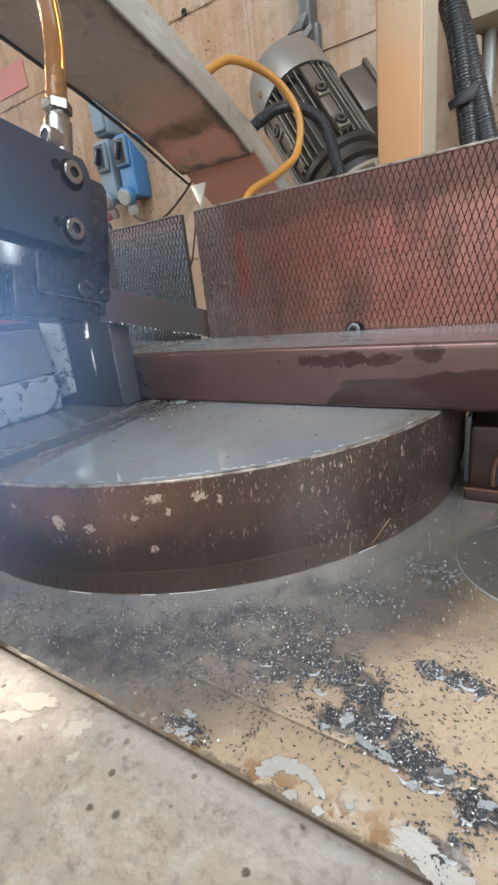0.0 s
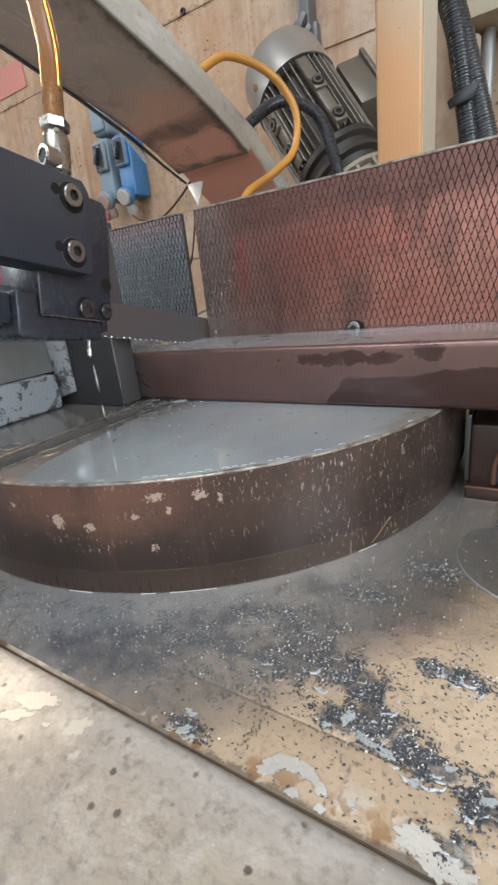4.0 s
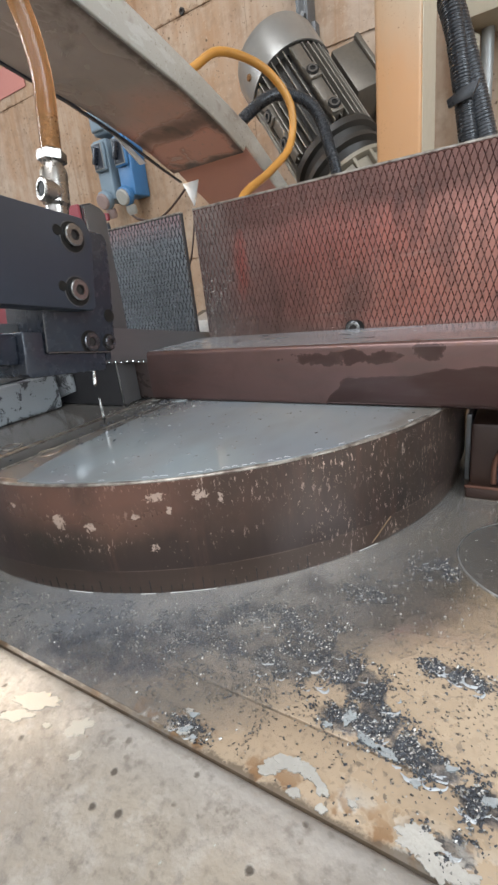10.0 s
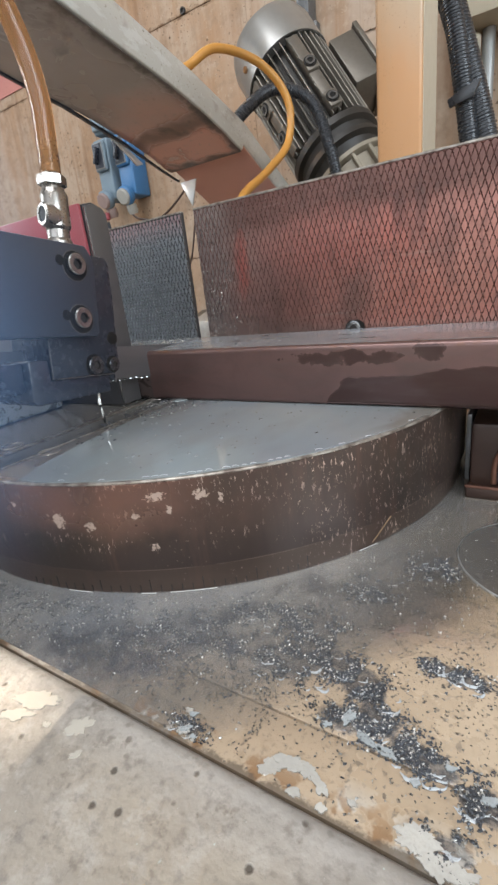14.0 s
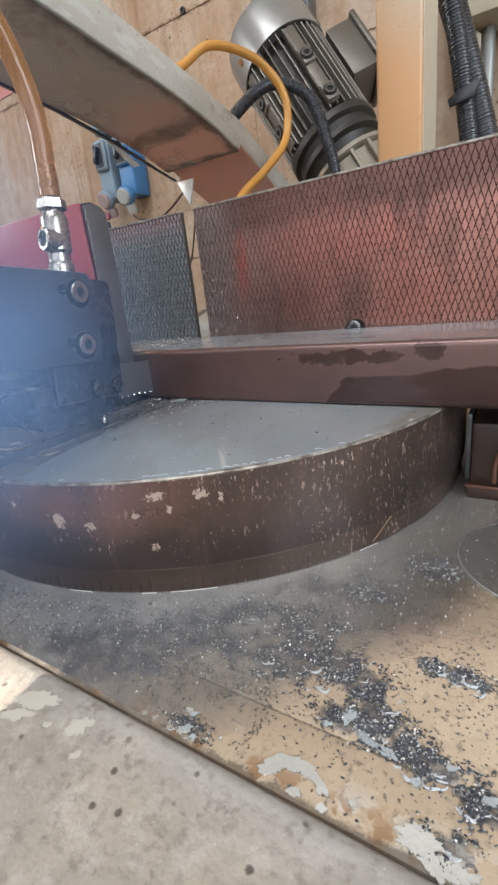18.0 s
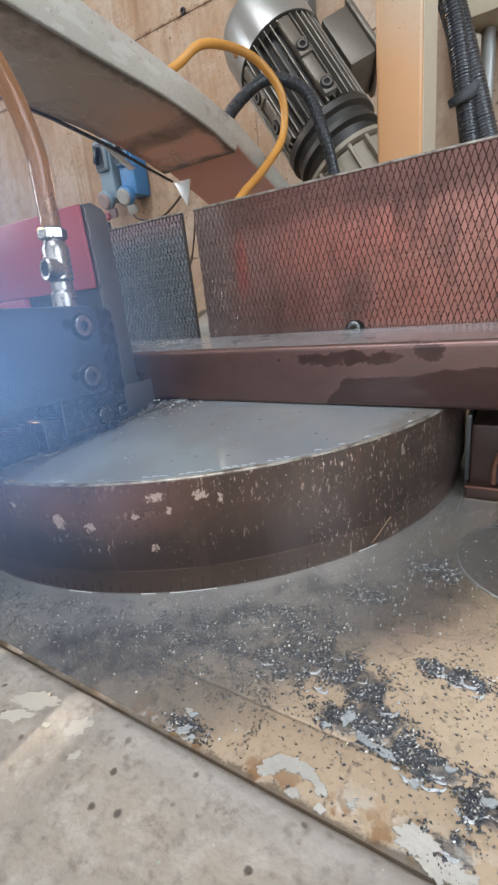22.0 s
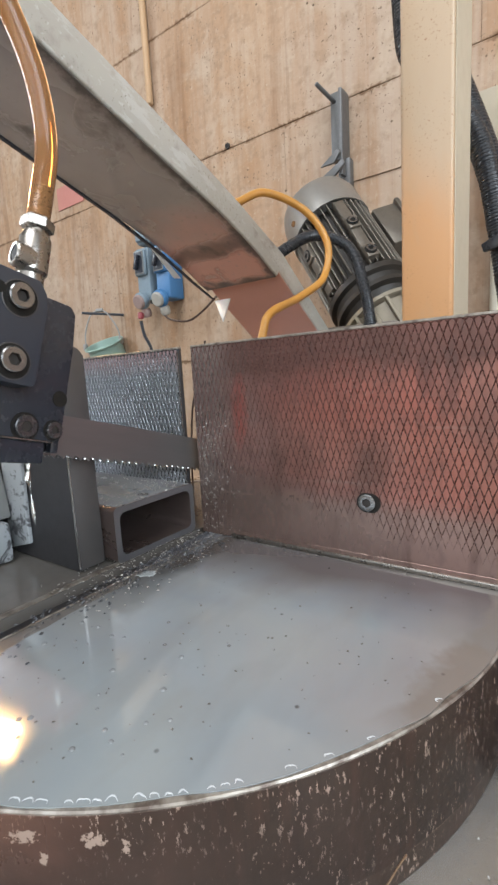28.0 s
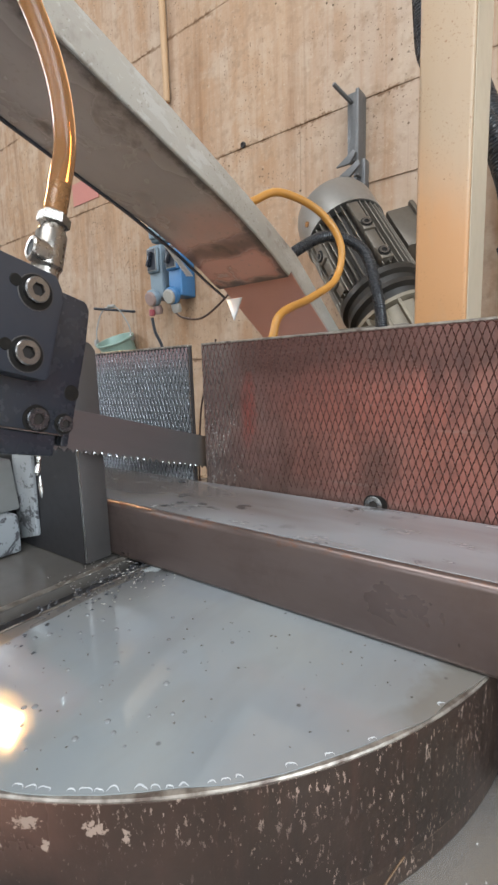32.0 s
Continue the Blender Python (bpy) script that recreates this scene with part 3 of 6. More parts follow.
def mat_wet_top():
    # wet film whose grey also holds the sky's reflection
    k = Mat("wet_sky_grey_film", (0.26, 0.27, 0.28), 0.26, 0.2)
    k.layer(k.ramp(k.noise(9, 4, (0.35, 1, 1), warp=0.4), 0.42, 0.64), (0.155, 0.135, 0.125), 0.2)
    k.layer(k.ramp(k.noise(34, 5, (0.5, 1, 1), warp=0.4, rough=0.65), 0.54, 0.66, 0, 0.6), (0.19, 0.185, 0.18), 0.32)
    k.layer(k.times(k.ramp(k.noise(95, 4, (0.45, 1, 1), rough=0.65), 0.62, 0.66), k.ramp(k.noise(12, 2), 0.46, 0.56)), (0.05, 0.046, 0.045), 0.3)
    blots = k.times(k.ramp(k.voronoi(48), 0.30, 0.16), k.ramp(k.noise(120, 4, (0.6, 1, 1), rough=0.7), 0.50, 0.56))
    k.layer(k.times(blots, k.ramp(k.noise(15, 2), 0.48, 0.56)), (0.055, 0.050, 0.048), 0.22)
    k.bump(k.noise(120, 4), 0.12, 0.0005)
    return k.done()


WETTOP = mat_wet_top()
PALE = worn("pale_painted_pipe", (0.58, 0.54, 0.44), 0.45, 0.0, 30, 0.8)
TAN = worn("tan_painted_conduit", (0.42, 0.27, 0.15), 0.6, 0.0, 30, 0.75)
GREEN = worn("pale_green_enamel", (0.25, 0.36, 0.31), 0.35, 0.1, 40, 0.75)
ROOM = worn("grey_workshop_plaster", (0.42, 0.39, 0.35), 0.85, 0.0, 4, 0.75)
FLOOR = worn("workshop_concrete_floor", (0.24, 0.225, 0.205), 0.75, 0.0, 5, 0.7)
CHIP = worn("steel_swarf", (0.43, 0.41, 0.375), 0.28, 0.7, 90, 0.6, 0.02)
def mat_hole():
    # near-black paints the shade of holes, which are built as flat discs
    k = Mat("hole_shade_black", (0.010, 0.009, 0.008), 0.5, 0.0, 0.15)
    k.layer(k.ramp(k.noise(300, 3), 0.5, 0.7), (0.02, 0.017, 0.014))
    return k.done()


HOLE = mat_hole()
# fins paler, body darker: shade of the fin gaps is in the colour
FINTIP = worn("pale_grey_fin", (0.24, 0.215, 0.18), 0.38, 0.6, 50, 0.5)
CASTING = worn("shaded_grimy_casting", (0.030, 0.026, 0.022), 0.45, 0.3, 50, 0.6)
DULL = worn("dull_dark_bracket_steel", (0.13, 0.13, 0.13), 0.42, 0.4, 50, 0.65)
WHITE = worn("whitened_sheet", (0.62, 0.62, 0.61), 0.32, 0.2, 60, 0.8, 0.05)
SCALE = worn("scale_line_dark", (0.02, 0.015, 0.012), 0.6)
PAPER = worn("faded_red_paper", (0.40, 0.16, 0.13), 0.8, 0.0, 20, 0.8)


# ---- mesh helpers ----
def mesh_of(name, bm, material, smooth=True):
    me = bpy.data.meshes.new(name)
    bm.normal_update()
    bm.to_mesh(me)
    bm.free()
    me.materials.append(material)
    if smooth:
        for poly in me.polygons:
            poly.use_smooth = True
        me.set_sharp_from_angle(angle=radians(32))
    return me


def part(name, bm, material, parent, label="", at=None):
    ob = new(name, mesh_of(name, bm, material))
    if at is not None:
        ob.matrix_basis = at
    if parent is not None:
        ob.parent = parent
    if label:
        tagged(ob, label)
    return ob


def thing(name, label, category, at=None, group="", kind=""):
    ob = new(name)
    ob.empty_display_size = 0.02
    if at is not None:
        ob.matrix_basis = at
    return tagged(ob, label, category, group, kind)


def solo(name, bm, material, label, category="", at=None, group="", kind=""):
    ob = new(name, mesh_of(name, bm, material))
    if at is not None:
        ob.matrix_basis = at
    return tagged(ob, label, category, group, kind)


def slab(bm, x0, x1, y0, y1, z0, z1, bevel=0.0015, seg=2):
    """A box between limits, with rounded edges."""
    made = bmesh.ops.create_cube(bm, size=1.0)["verts"]
    for v in made:
        v.co = Vector(((x0 + x1) / 2 + v.co.x * (x1 - x0), (y0 + y1) / 2 + v.co.y * (y1 - y0), (z0 + z1) / 2 + v.co.z * (z1 - z0)))
    if bevel:
        edges = {e for v in made for e in v.link_edges}
        bmesh.ops.bevel(bm, geom=list(edges), offset=bevel, segments=seg, affect="EDGES", profile=0.5)
    return bm


def box(*a, **k):
    return slab(bmesh.new(), *a, **k)


def lathe(bm, profile, m=Matrix(), n=28, close=True):
    """Turns (radius, height) pairs about the z axis of m."""
    rings = []
    for r, h in profile:
        rings.append([bm.verts.new(m @ Vector((r * math.cos(2 * math.pi * i / n), r * math.sin(2 * math.pi * i / n), h))) for i in range(n)])
    for a, b in zip(rings, rings[1:]):
        for i in range(n):
            bm.faces.new((a[i], a[(i + 1) % n], b[(i + 1) % n], b[i]))
    if close:
        bm.faces.new(list(reversed(rings[0])))
        bm.faces.new(rings[-1])
    return bm


def along(p, q):
    """A pose at p whose z axis points to q."""
    d = Vector(q) - Vector(p)
    return Matrix.Translation(p) @ d.to_track_quat("Z", "Y").to_matrix().to_4x4()


def rod(p, q, r, n=20, chamfer=0.12, bm=None):
    h = (Vector(q) - Vector(p)).length
    c = min(r * chamfer * 2, h / 3)
    return lathe(bm or bmesh.new(), [(r - c, 0), (r, c), (r, h - c), (r - c, h)], along(p, q), n)


def smooth_path(points, steps=10):
    """A Catmull-Rom line through the points."""
    pts = [Vector(q) for q in points]
    pts = [pts[0] * 2 - pts[1]] + pts + [pts[-1] * 2 - pts[-2]]
    out = []
    for i in range(1, len(pts) - 2):
        a, b, c, d = pts[i - 1:i + 3]
        for s in range(steps):
            t = s / steps
            out.append(0.5 * ((2 * b) + (c - a) * t + (2 * a - 5 * b + 4 * c - d) * t * t + (3 * b - a - 3 * c + d) * t ** 3))
    out.append(pts[-2])
    return out


def sweep(points, radius, n=14, steps=10, ridge=0.0, pitch=0.006, bm=None):
    """A round hose along a smooth line; ridge makes it corrugated."""
    bm = bm or bmesh.new()
    line = smooth_path(points, steps)
    if ridge:
        dense, run = [], 0.0
        for a, b in zip(line, line[1:]):
            k = max(1, int((b - a).length / (pitch / 4)))
            dense += [a.lerp(b, i / k) for i in range(k)]
        line = dense + [line[-1]]
    up, rings, run = Vector((0.3, 0.2, 1)), [], 0.0
    for i, c in enumerate(line):
        d = (line[min(i + 1, len(line) - 1)] - line[max(i - 1, 0)]).normalized()
        s = d.cross(up).normalized()
        up = s.cross(d).normalized()
        if i:
            run += (c - line[i - 1]).length
        r = radius - (ridge if ridge and (run / pitch) % 1.0 > 0.55 else 0.0)
        rings.append([bm.verts.new(c + (s * math.cos(2 * math.pi * j / n) + up * math.sin(2 * math.pi * j / n)) * r) for j in range(n)])
    for a, b in zip(rings, rings[1:]):
        for j in range(n):
            bm.faces.new((a[j], b[j], b[(j + 1) % n], a[(j + 1) % n]))
    bm.faces.new(rings[0])
    bm.faces.new(list(reversed(rings[-1])))
    return bm


def prism(outline, lo, hi, axis="x", bevel=0.0, seg=2):
    """Extrudes a 2D outline along an axis from lo to hi."""
    bm = bmesh.new()
    put = {"x": lambda a, b, h: (h, a, b), "y": lambda a, b, h: (a, h, b), "z": lambda a, b, h: (a, b, h)}[axis]
    bot = [bm.verts.new(put(a, b, lo)) for a, b in outline]
    top = [bm.verts.new(put(a, b, hi)) for a, b in outline]
    n = len(outline)
    for i in range(n):
        bm.faces.new((bot[i], bot[(i + 1) % n], top[(i + 1) % n], top[i]))
    bm.faces.new(list(reversed(bot)))
    bm.faces.new(top)
    bmesh.ops.recalc_face_normals(bm, faces=bm.faces)
    if bevel:
        caps = [e for e in bm.edges if all(len(f.verts) > 4 or f.calc_area() > 0 for f in e.link_faces)]
        bmesh.ops.bevel(bm, geom=caps, offset=bevel, segments=seg, affect="EDGES", profile=0.5)
    return bm


def socket_screw(name, r, h, parent, at, label="", material=None):
    """A cap screw whose head has a hexagon socket, axis along z of its pose."""
    bm = bmesh.new()
    n = 24
    prof = [(r * 0.97, 0), (r, h * 0.12), (r, h * 0.82), (r * 0.9, h), (r * 0.6, h)]
    rings = [[bm.verts.new((q * math.cos(2 * math.pi * i / n), q * math.sin(2 * math.pi * i / n), z)) for i in range(n)] for q, z in prof]

    def hexa(i, q):
        a = 2 * math.pi * i / n
        return q / math.cos((a + math.pi / 6) % (math.pi / 3) - math.pi / 6)
    for z in (h, h * 0.3):
        rings.append([bm.verts.new((hexa(i, r * 0.46) * math.cos(2 * math.pi * i / n), hexa(i, r * 0.46) * math.sin(2 * math.pi * i / n), z)) for i in range(n)])
    for a, b in zip(rings, rings[1:]):
        for i in range(n):
            bm.faces.new((a[i], a[(i + 1) % n], b[(i + 1) % n], b[i]))
    # socket floor and walls in near-black: their shade is in the colour
    deep = bm.faces.new(rings[-1])
    deep.material_index = 1
    for i in range(n):
        for f in rings[-1][i].link_faces:
            f.material_index = 1
    ob = part(name, bm, material or BOLT, parent, label, at)
    ob.data.materials.append(SCALE)
    return ob


# ---- the room ----
def pierced(name, axis, at, thick, u0, u1, z0, z1, holes, material, label):
    """A wall square to axis, from at to at + thick, with openings (u0, u1, z0, z1) cut through it."""
    us = sorted({u0, u1, *(h[0] for h in holes), *(h[1] for h in holes)})
    zs = sorted({z0, z1, *(h[2] for h in holes), *(h[3] for h in holes)})
    bm = bmesh.new()
    for a, b in zip(us, us[1:]):
        for c, d in zip(zs, zs[1:]):
            if any(h[0] < (a + b) / 2 < h[1] and h[2] < (c + d) / 2 < h[3] for h in holes):
                continue
            if axis == "x":
                slab(bm, at, at + thick, a, b, c, d, 0)
            else:
                slab(bm, a, b, at, at + thick, c, d, 0)
    bmesh.ops.remove_doubles(bm, verts=bm.verts, dist=1e-5)
    return solo(name, bm, material, label, kind="structure")


solo("ground", box(-60, 60, -60, 60, -1.2, -0.905, bevel=0), FLOOR, "bare concrete ground round the workshop", kind="structure")
solo("floor", box(-3, 3, -4, 0.8, -0.9, -0.895, bevel=0), FLOOR, "worn grey concrete workshop floor", kind="structure")
# unseen ceiling, added with a hole for the roof lamp
roof = bmesh.new()
for x0, x1, y0, y1 in ((-3.2, -1.2, -4.2, 1.0), (1.6, 3.2, -4.2, 1.0), (-1.2, 1.6, -4.2, -2.3), (-1.2, 1.6, -0.7, 1.0)):
    slab(roof, x0, x1, y0, y1, 3.0, 3.2, 0)
solo("ceiling", roof, ROOM, "unseen grey ceiling, open at the added roof lamp", kind="structure")
# unseen wall; its small slot is sized to lay sun on the sill
pierced("wall_west", "x", -3.05, 0.05, -4.0, 0.8, -0.9, 3.0, [(-0.434, -0.4040, 2.20, 2.522), (-1.90, -0.92, 0.9, 2.0)],
        ROOM, "unseen grey wall with openings for the sun patch and fill lamp")
# unseen walls, opened for the added east and front lamps
pierced("wall_east", "x", 3.0, 0.2, -4.0, 0.8, -0.9, 3.0, [(-2.45, -0.15, 0.2, 2.2)], ROOM, "unseen grey wall, open at the added east lamp")
pierced("wall_south", "y", -4.2, 0.2, -3.2, 3.2, -0.9, 3.0, [(-1.9, 2.9, -0.9, 2.7)], ROOM, "unseen grey wall, open at the added front lamp")

# the board-marked concrete wall behind the machine, cast in panels
wall_north = tagged(new("wall_north"), "weathered tan concrete wall with cast panel joints", kind="structure")
part("core", box(-3.2, 3.2, 0.815, 1.0, -0.9, 3.0, bevel=0), CONCRETE, wall_north)
rows_z = [-0.9, -0.35, 0.18, 0.735, 1.105, 1.66, 2.2, 3.0]
for i, (z0, z1) in enumerate(zip(rows_z, rows_z[1:])):
    cuts = [-3.0, -2.1, -0.87, 0.08, 1.2, 3.0] if i % 2 else [-3.0, -1.75, -0.36 - 0.2 * (i == 4), 0.5, 1.7, 3.0]
    d = 0.8 + random.uniform(0.0, 0.0025)
    for x0, x1 in zip(cuts, cuts[1:]):
        part("panel", box(x0 + 0.0002, x1 - 0.0002, d, 0.8145, z0 + 0.0005, z1 - 0.0005, bevel=0.0010, seg=1), CONCRETE, wall_north)
for x0, x1, z in ((-0.25, 0.075, 0.556),):
    part("joint_lip", box(x0, x1, 0.797, 0.802, z - 0.0015, z + 0.0015, bevel=0.0006, seg=1), CONCRETE, wall_north)

# ---- the machine's base and the sill before it ----
base = thing("saw_stand", "wet tan-painted saw base with chipped paint and swarf", "stand", pose(0, 0, -0.895))
base_at = Matrix.Translation((0, 0, 0.895))
part("bed_plate", box(-0.9, 1.9, -0.2518, 0.62, -0.105, -0.065, bevel=0.0012), BASE, base, "tan bed plate under coolant", at=base_at)
part("front_strip", box(-0.9, 1.9, -0.277, -0.2524, -0.105, -0.0651, bevel=0.0004), BASE, base, "tan front strip with bare edge", at=base_at)
part("cabinet", box(-0.88, 1.88, -0.272, 0.60, -0.895, -0.1052, bevel=0.004), BASE, base, at=base_at)
solo("sill", box(-1.2, 1.9, -1.1, -0.2775, -0.895, -0.0615, bevel=0.006, seg=3), SLAB,
     "worn pale concrete sill in front of the saw base", kind="structure")

# ---- turntable ----
DX, DY, DR = 0.008, -0.025, 0.2173
turntable = thing("turntable", "round steel saw turntable wet with milky coolant, rusty rim", "turntable", pose(DX, DY, 0))
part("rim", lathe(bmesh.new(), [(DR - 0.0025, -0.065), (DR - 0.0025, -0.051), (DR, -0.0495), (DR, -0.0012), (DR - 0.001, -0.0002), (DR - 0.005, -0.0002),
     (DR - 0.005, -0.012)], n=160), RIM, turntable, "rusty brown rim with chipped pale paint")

part("worn_edge", lathe(bmesh.new(), [(DR + 0.0001, -0.0008), (DR + 0.0001, -0.0003), (DR - 0.0004, 0.0003), (DR - 0.0014, 0.0004), (DR - 0.0050, 0.0003)], n=160, close=False), EDGE, turntable, "bright worn edge")


def round_piece(x0, x1, r, z0, z1):
    """The part of a round plate between two lines across it."""
    pts = [(x0, -math.sqrt(r * r - x0 * x0))]
    n = 70
    a0, a1 = -math.acos(max(-1, x0 / r)), -math.acos(min(1, x1 / r))
    lower = [(r * math.cos(a0 + (a1 - a0) * i / n), r * math.sin(a0 + (a1 - a0) * i / n)) for i in range(n + 1)]
    upper = [(x, -y) for x, y in reversed(lower)]
    return prism([q for i, q in enumerate(lower + upper) if i == 0 or (Vector(q) - Vector((lower + upper)[i - 1])).length > 1e-5], z0, z1, "z")


RI = DR - 0.0052
part("table_half", round_piece(-RI + 1e-4, -0.016, RI, -0.012, 0.0), DARKTOP, turntable)
part("table_half", round_piece(0.004, 0.030, RI, -0.012, 0.0), TABLE, turntable)
part("table_half", round_piece(0.0304, RI - 1e-4, RI, -0.012, 0.0003), TABLE, turntable)
part("kerf_strip", round_piece(-0.0158, 0.0038, RI, -0.02, -0.007), DARK, turntable, "dark recessed strip under the blade")
for x0, x1 in ((-0.0212, -0.0162), (0.0042, 0.0056)):
    part("kerf_edge", box(x0, x1, -0.205, 0.02, 0.0002, 0.0009, bevel=0.0002, seg=1), EDGE, turntable, "bright worn edge of the slot")
for k in range(2, 31):
    a = radians(-90 + k * 1.5 + 3)
    big = k % 5 == 0
    part("scale_mark", box(-0.00022, 0.00022, -0.0003, 0.0002, -0.0645, -0.0570 if big else -0.0602, bevel=0), SCALE, turntable,
         at=Matrix.Rotation(a + math.pi / 2, 4, "Z") @ pose(0, -(DR - 0.0025), 0))

for x in (-0.0245, 0.0155):
    part("plug_ring", lathe(bmesh.new(), [(0.0072, 0), (0.0068, 0.0005), (0.0060, 0.0006), (0.0056, 0.0001)], pose(x - DX, -0.2005 - DY, 0.0001), 28, close=False), EDGE, turntable, "worn round plug")
# brassy thread laid on the rim in place of a curved reflection
GOLD = worn("brassy_glint_streak", (0.20, 0.125, 0.075), 0.35, 0.6, 400, 0.3)
arc_line = [(math.radians(-27.6), -0.0500), (math.radians(-28.6), -0.0525), (math.radians(-30.0), -0.0570), (math.radians(-31.4), -0.0610)]
part("scratch", sweep([(DR * math.cos(a), DR * math.sin(a), z) for a, z in arc_line], 0.0004, 8, 8), GOLD, turntable, "thin brassy line painting a glint on the rim")

# coolant lying on the turntable, with an uneven shore
random.seed(5)


def puddle(outline, z0, z1, name, material, label, wobble=0.004):
    pts = []
    for (a, b), (c, d) in zip(outline, outline[1:] + outline[:1]):
        k = max(2, int(math.hypot(c - a, d - b) / 0.006))
        for i in range(k):
            x, y = a + (c - a) * i / k, b + (d - b) * i / k
            w = noise.noise_vector(Vector((x * 45, y * 45, 3.1))) * wobble
            pts.append((x + w.x, y + w.y))
    bm = prism(pts, z0, z1, "z")
    return bm


def arc(x, y, r, a0, a1, n=24):
    return [(x + r * math.cos(radians(a0 + (a1 - a0) * i / n)), y + r * math.sin(radians(a0 + (a1 - a0) * i / n))) for i in range(n + 1)]


pool = puddle([(0.028, -0.004), (0.024, -0.05), (0.022, -0.12), (0.026, -0.19), (0.040, -0.2385)] + arc(DX, DY, DR - 0.0014, -79, 4, 48) + [(0.1, -0.003)],
              0.0005, 0.0009, "coolant", COOLANT, "", 0.0022)
solo("coolant_film", pool, COOLANT, "milky grey coolant film lying on the turntable", "coolant")

sheet = prism([(-0.30, -0.2752), (0.42, -0.2752), (0.42, -0.0605), (0.2315, -0.0605), (0.2270, -0.03), (0.215, 0.03), (-0.30, 0.03)], -0.06495, -0.06445, "z")
solo("coolant_sheet", sheet, mat_sheet(), "shallow cloudy coolant standing round the turntable", "coolant")
# pale threads put in for glints where coolant meets the rim
GLINTLINE = worn("coolant_glint_line", (0.42, 0.40, 0.37), 0.1, 0.0, 300, 0.8, 0.05)
for a0, a1 in ((-77.5, -73.5), (-66.0, -63.8), (-61.8, -55.2), (-33.5, -30.0)):
    line = [(DX + (DR - 0.0016) * math.cos(radians(a0 + (a1 - a0) * i / 6)), DY + (DR - 0.0016) * math.sin(radians(a0 + (a1 - a0) * i / 6)), -0.0643) for i in range(7)]
    solo("meniscus", sweep(line, 0.00024, 8, 4), GLINTLINE, "pale line painting the glint of coolant at the rim's foot", "coolant", group="meniscus lines")

# ---- fences with cut diamond pattern ----
FH = 0.15
SX, SZ = 0.142, 0.0408


def diamonds(x0, x1, z0, z1, pw=0.0043, ph=0.0128, proud=0.00045, g=0.915, fade=None):
    """Low raised lozenges with sloping flanks, cut off at the plate's edges; the grooves run out below the line fade."""
    verts, faces, flank = [], [], []
    for r in range(int((z1 - z0) / (ph / 2)) + 2):
        for c in range(int((x1 - x0) / pw) + 2):
            cx, cz = x0 + c * pw + (pw / 2 if r % 2 else 0), z0 + r * ph / 2
            near = g
            if fade:
                u = min(1.0, max(0.0, (fade[0] + fade[1] * cx + 0.030 - cz) / 0.034 + 0.35 * noise.noise(Vector((cx * 60, 0, cz * 60)))))
                near = g + (1.0 - g) * u * u
            plain = near > 0.992
            loop = []
            for k, s in ((1.0, 0.0), (1.0 if plain else near, 1.0)):
                for dx, dz in ((0.5, 0), (0, 0.5), (-0.5, 0), (0, -0.5)):
                    loop.append((min(max(cx + dx * pw * k, x0), x1), -proud * s - 0.00001, min(max(cz + dz * ph * k, z0), z1)))
            if len({(round(a, 6), round(b, 6)) for a, _, b in loop[4:]}) < 4:
                continue
            n = len(verts)
            verts += loop
            faces.append((n + 4, n + 7, n + 6, n + 5))
            flank.append(0)
            if not plain:
                for i in range(4):
                    j = (i + 1) % 4
                    faces.append((n + i, n + 4 + i, n + 4 + j, n + j))
                    flank.append(1)
    me = bpy.data.meshes.new("diamond_pattern")
    me.from_pydata(verts, [], faces)
    me.polygons.foreach_set("material_index", flank)
    me.update()
    bm = bmesh.new()
    bm.from_mesh(me)
    bpy.data.meshes.remove(me)
    return bm


FLANK = worn("burnished_groove_flank", (0.24, 0.125, 0.104), 0.26, 0.6, 200, 0.6, 0.05)
FLANKGREY = worn("burnished_grey_flank", (0.25, 0.255, 0.265), 0.24, 0.9, 200, 0.7, 0.05)


def fence(x0, x1, label, proud=0.0007, steel=None):
    steel = steel or FENCE
    f = thing("fence", label, "fence", pose(0, 0, 0.0006), "saw fences")
    part("plate", box(x0, x1, 0.0, 0.004, 0.0, FH, bevel=0.0008), GROOVE if x0 >= 0 else DARK, f)
    low = 0.006
    part("lower_band", box(x0, x1, -proud, -0.00005, 0.0, low, bevel=0.0002, seg=1), steel, f, "plain lower band")
    part("top_edge", box(x0, x1, -proud, 0.0042, FH - 0.0012, FH + 0.0004, bevel=0.0003, seg=1), EDGE, f, "bright worn top edge")
    part("backing", box(x0 + (0.02 if x0 >= 0 else 0), x1 - (0 if x0 >= 0 else 0.045), 0.0041, 0.024, 0.0, FH - 0.001, bevel=0.001), steel, f)
    cutting = diamonds(x0 + 0.0004, x1 - 0.0004, low + 0.0003, FH - 0.0014, proud=proud, g=0.84 if x0 >= 0 else 0.74, fade=(0.056, -0.2) if x0 >= 0 else None)
    pattern = part("diamond_pattern", cutting, steel, f, "cut diamond pattern")
    pattern.data.materials.append(FLANK if x0 >= 0 else FLANKGREY)
    return f


fence_a = fence(0.0, 0.62, "red-brown stained steel saw fence with diamond pattern, socket screw")
fence(-0.42, -0.0136, "short grey steel fence with diamond pattern behind the blade", 0.0011, GREYFENCE)
oval = [(SX - 0.0004 + 0.0016 * s + 0.0062 * math.cos(a), SZ + 0.0063 * math.sin(a)) for a in [2 * math.pi * i / 40 for i in range(40)] for s in [1 if math.cos(a) > 0 else -1]]
# flat dark oval instead of a sunk pocket
part("screw_pocket", prism(oval, -0.00095, 0.001, "y"), HOLE, fence_a, "flat dark oval painting the counterbore's shade")
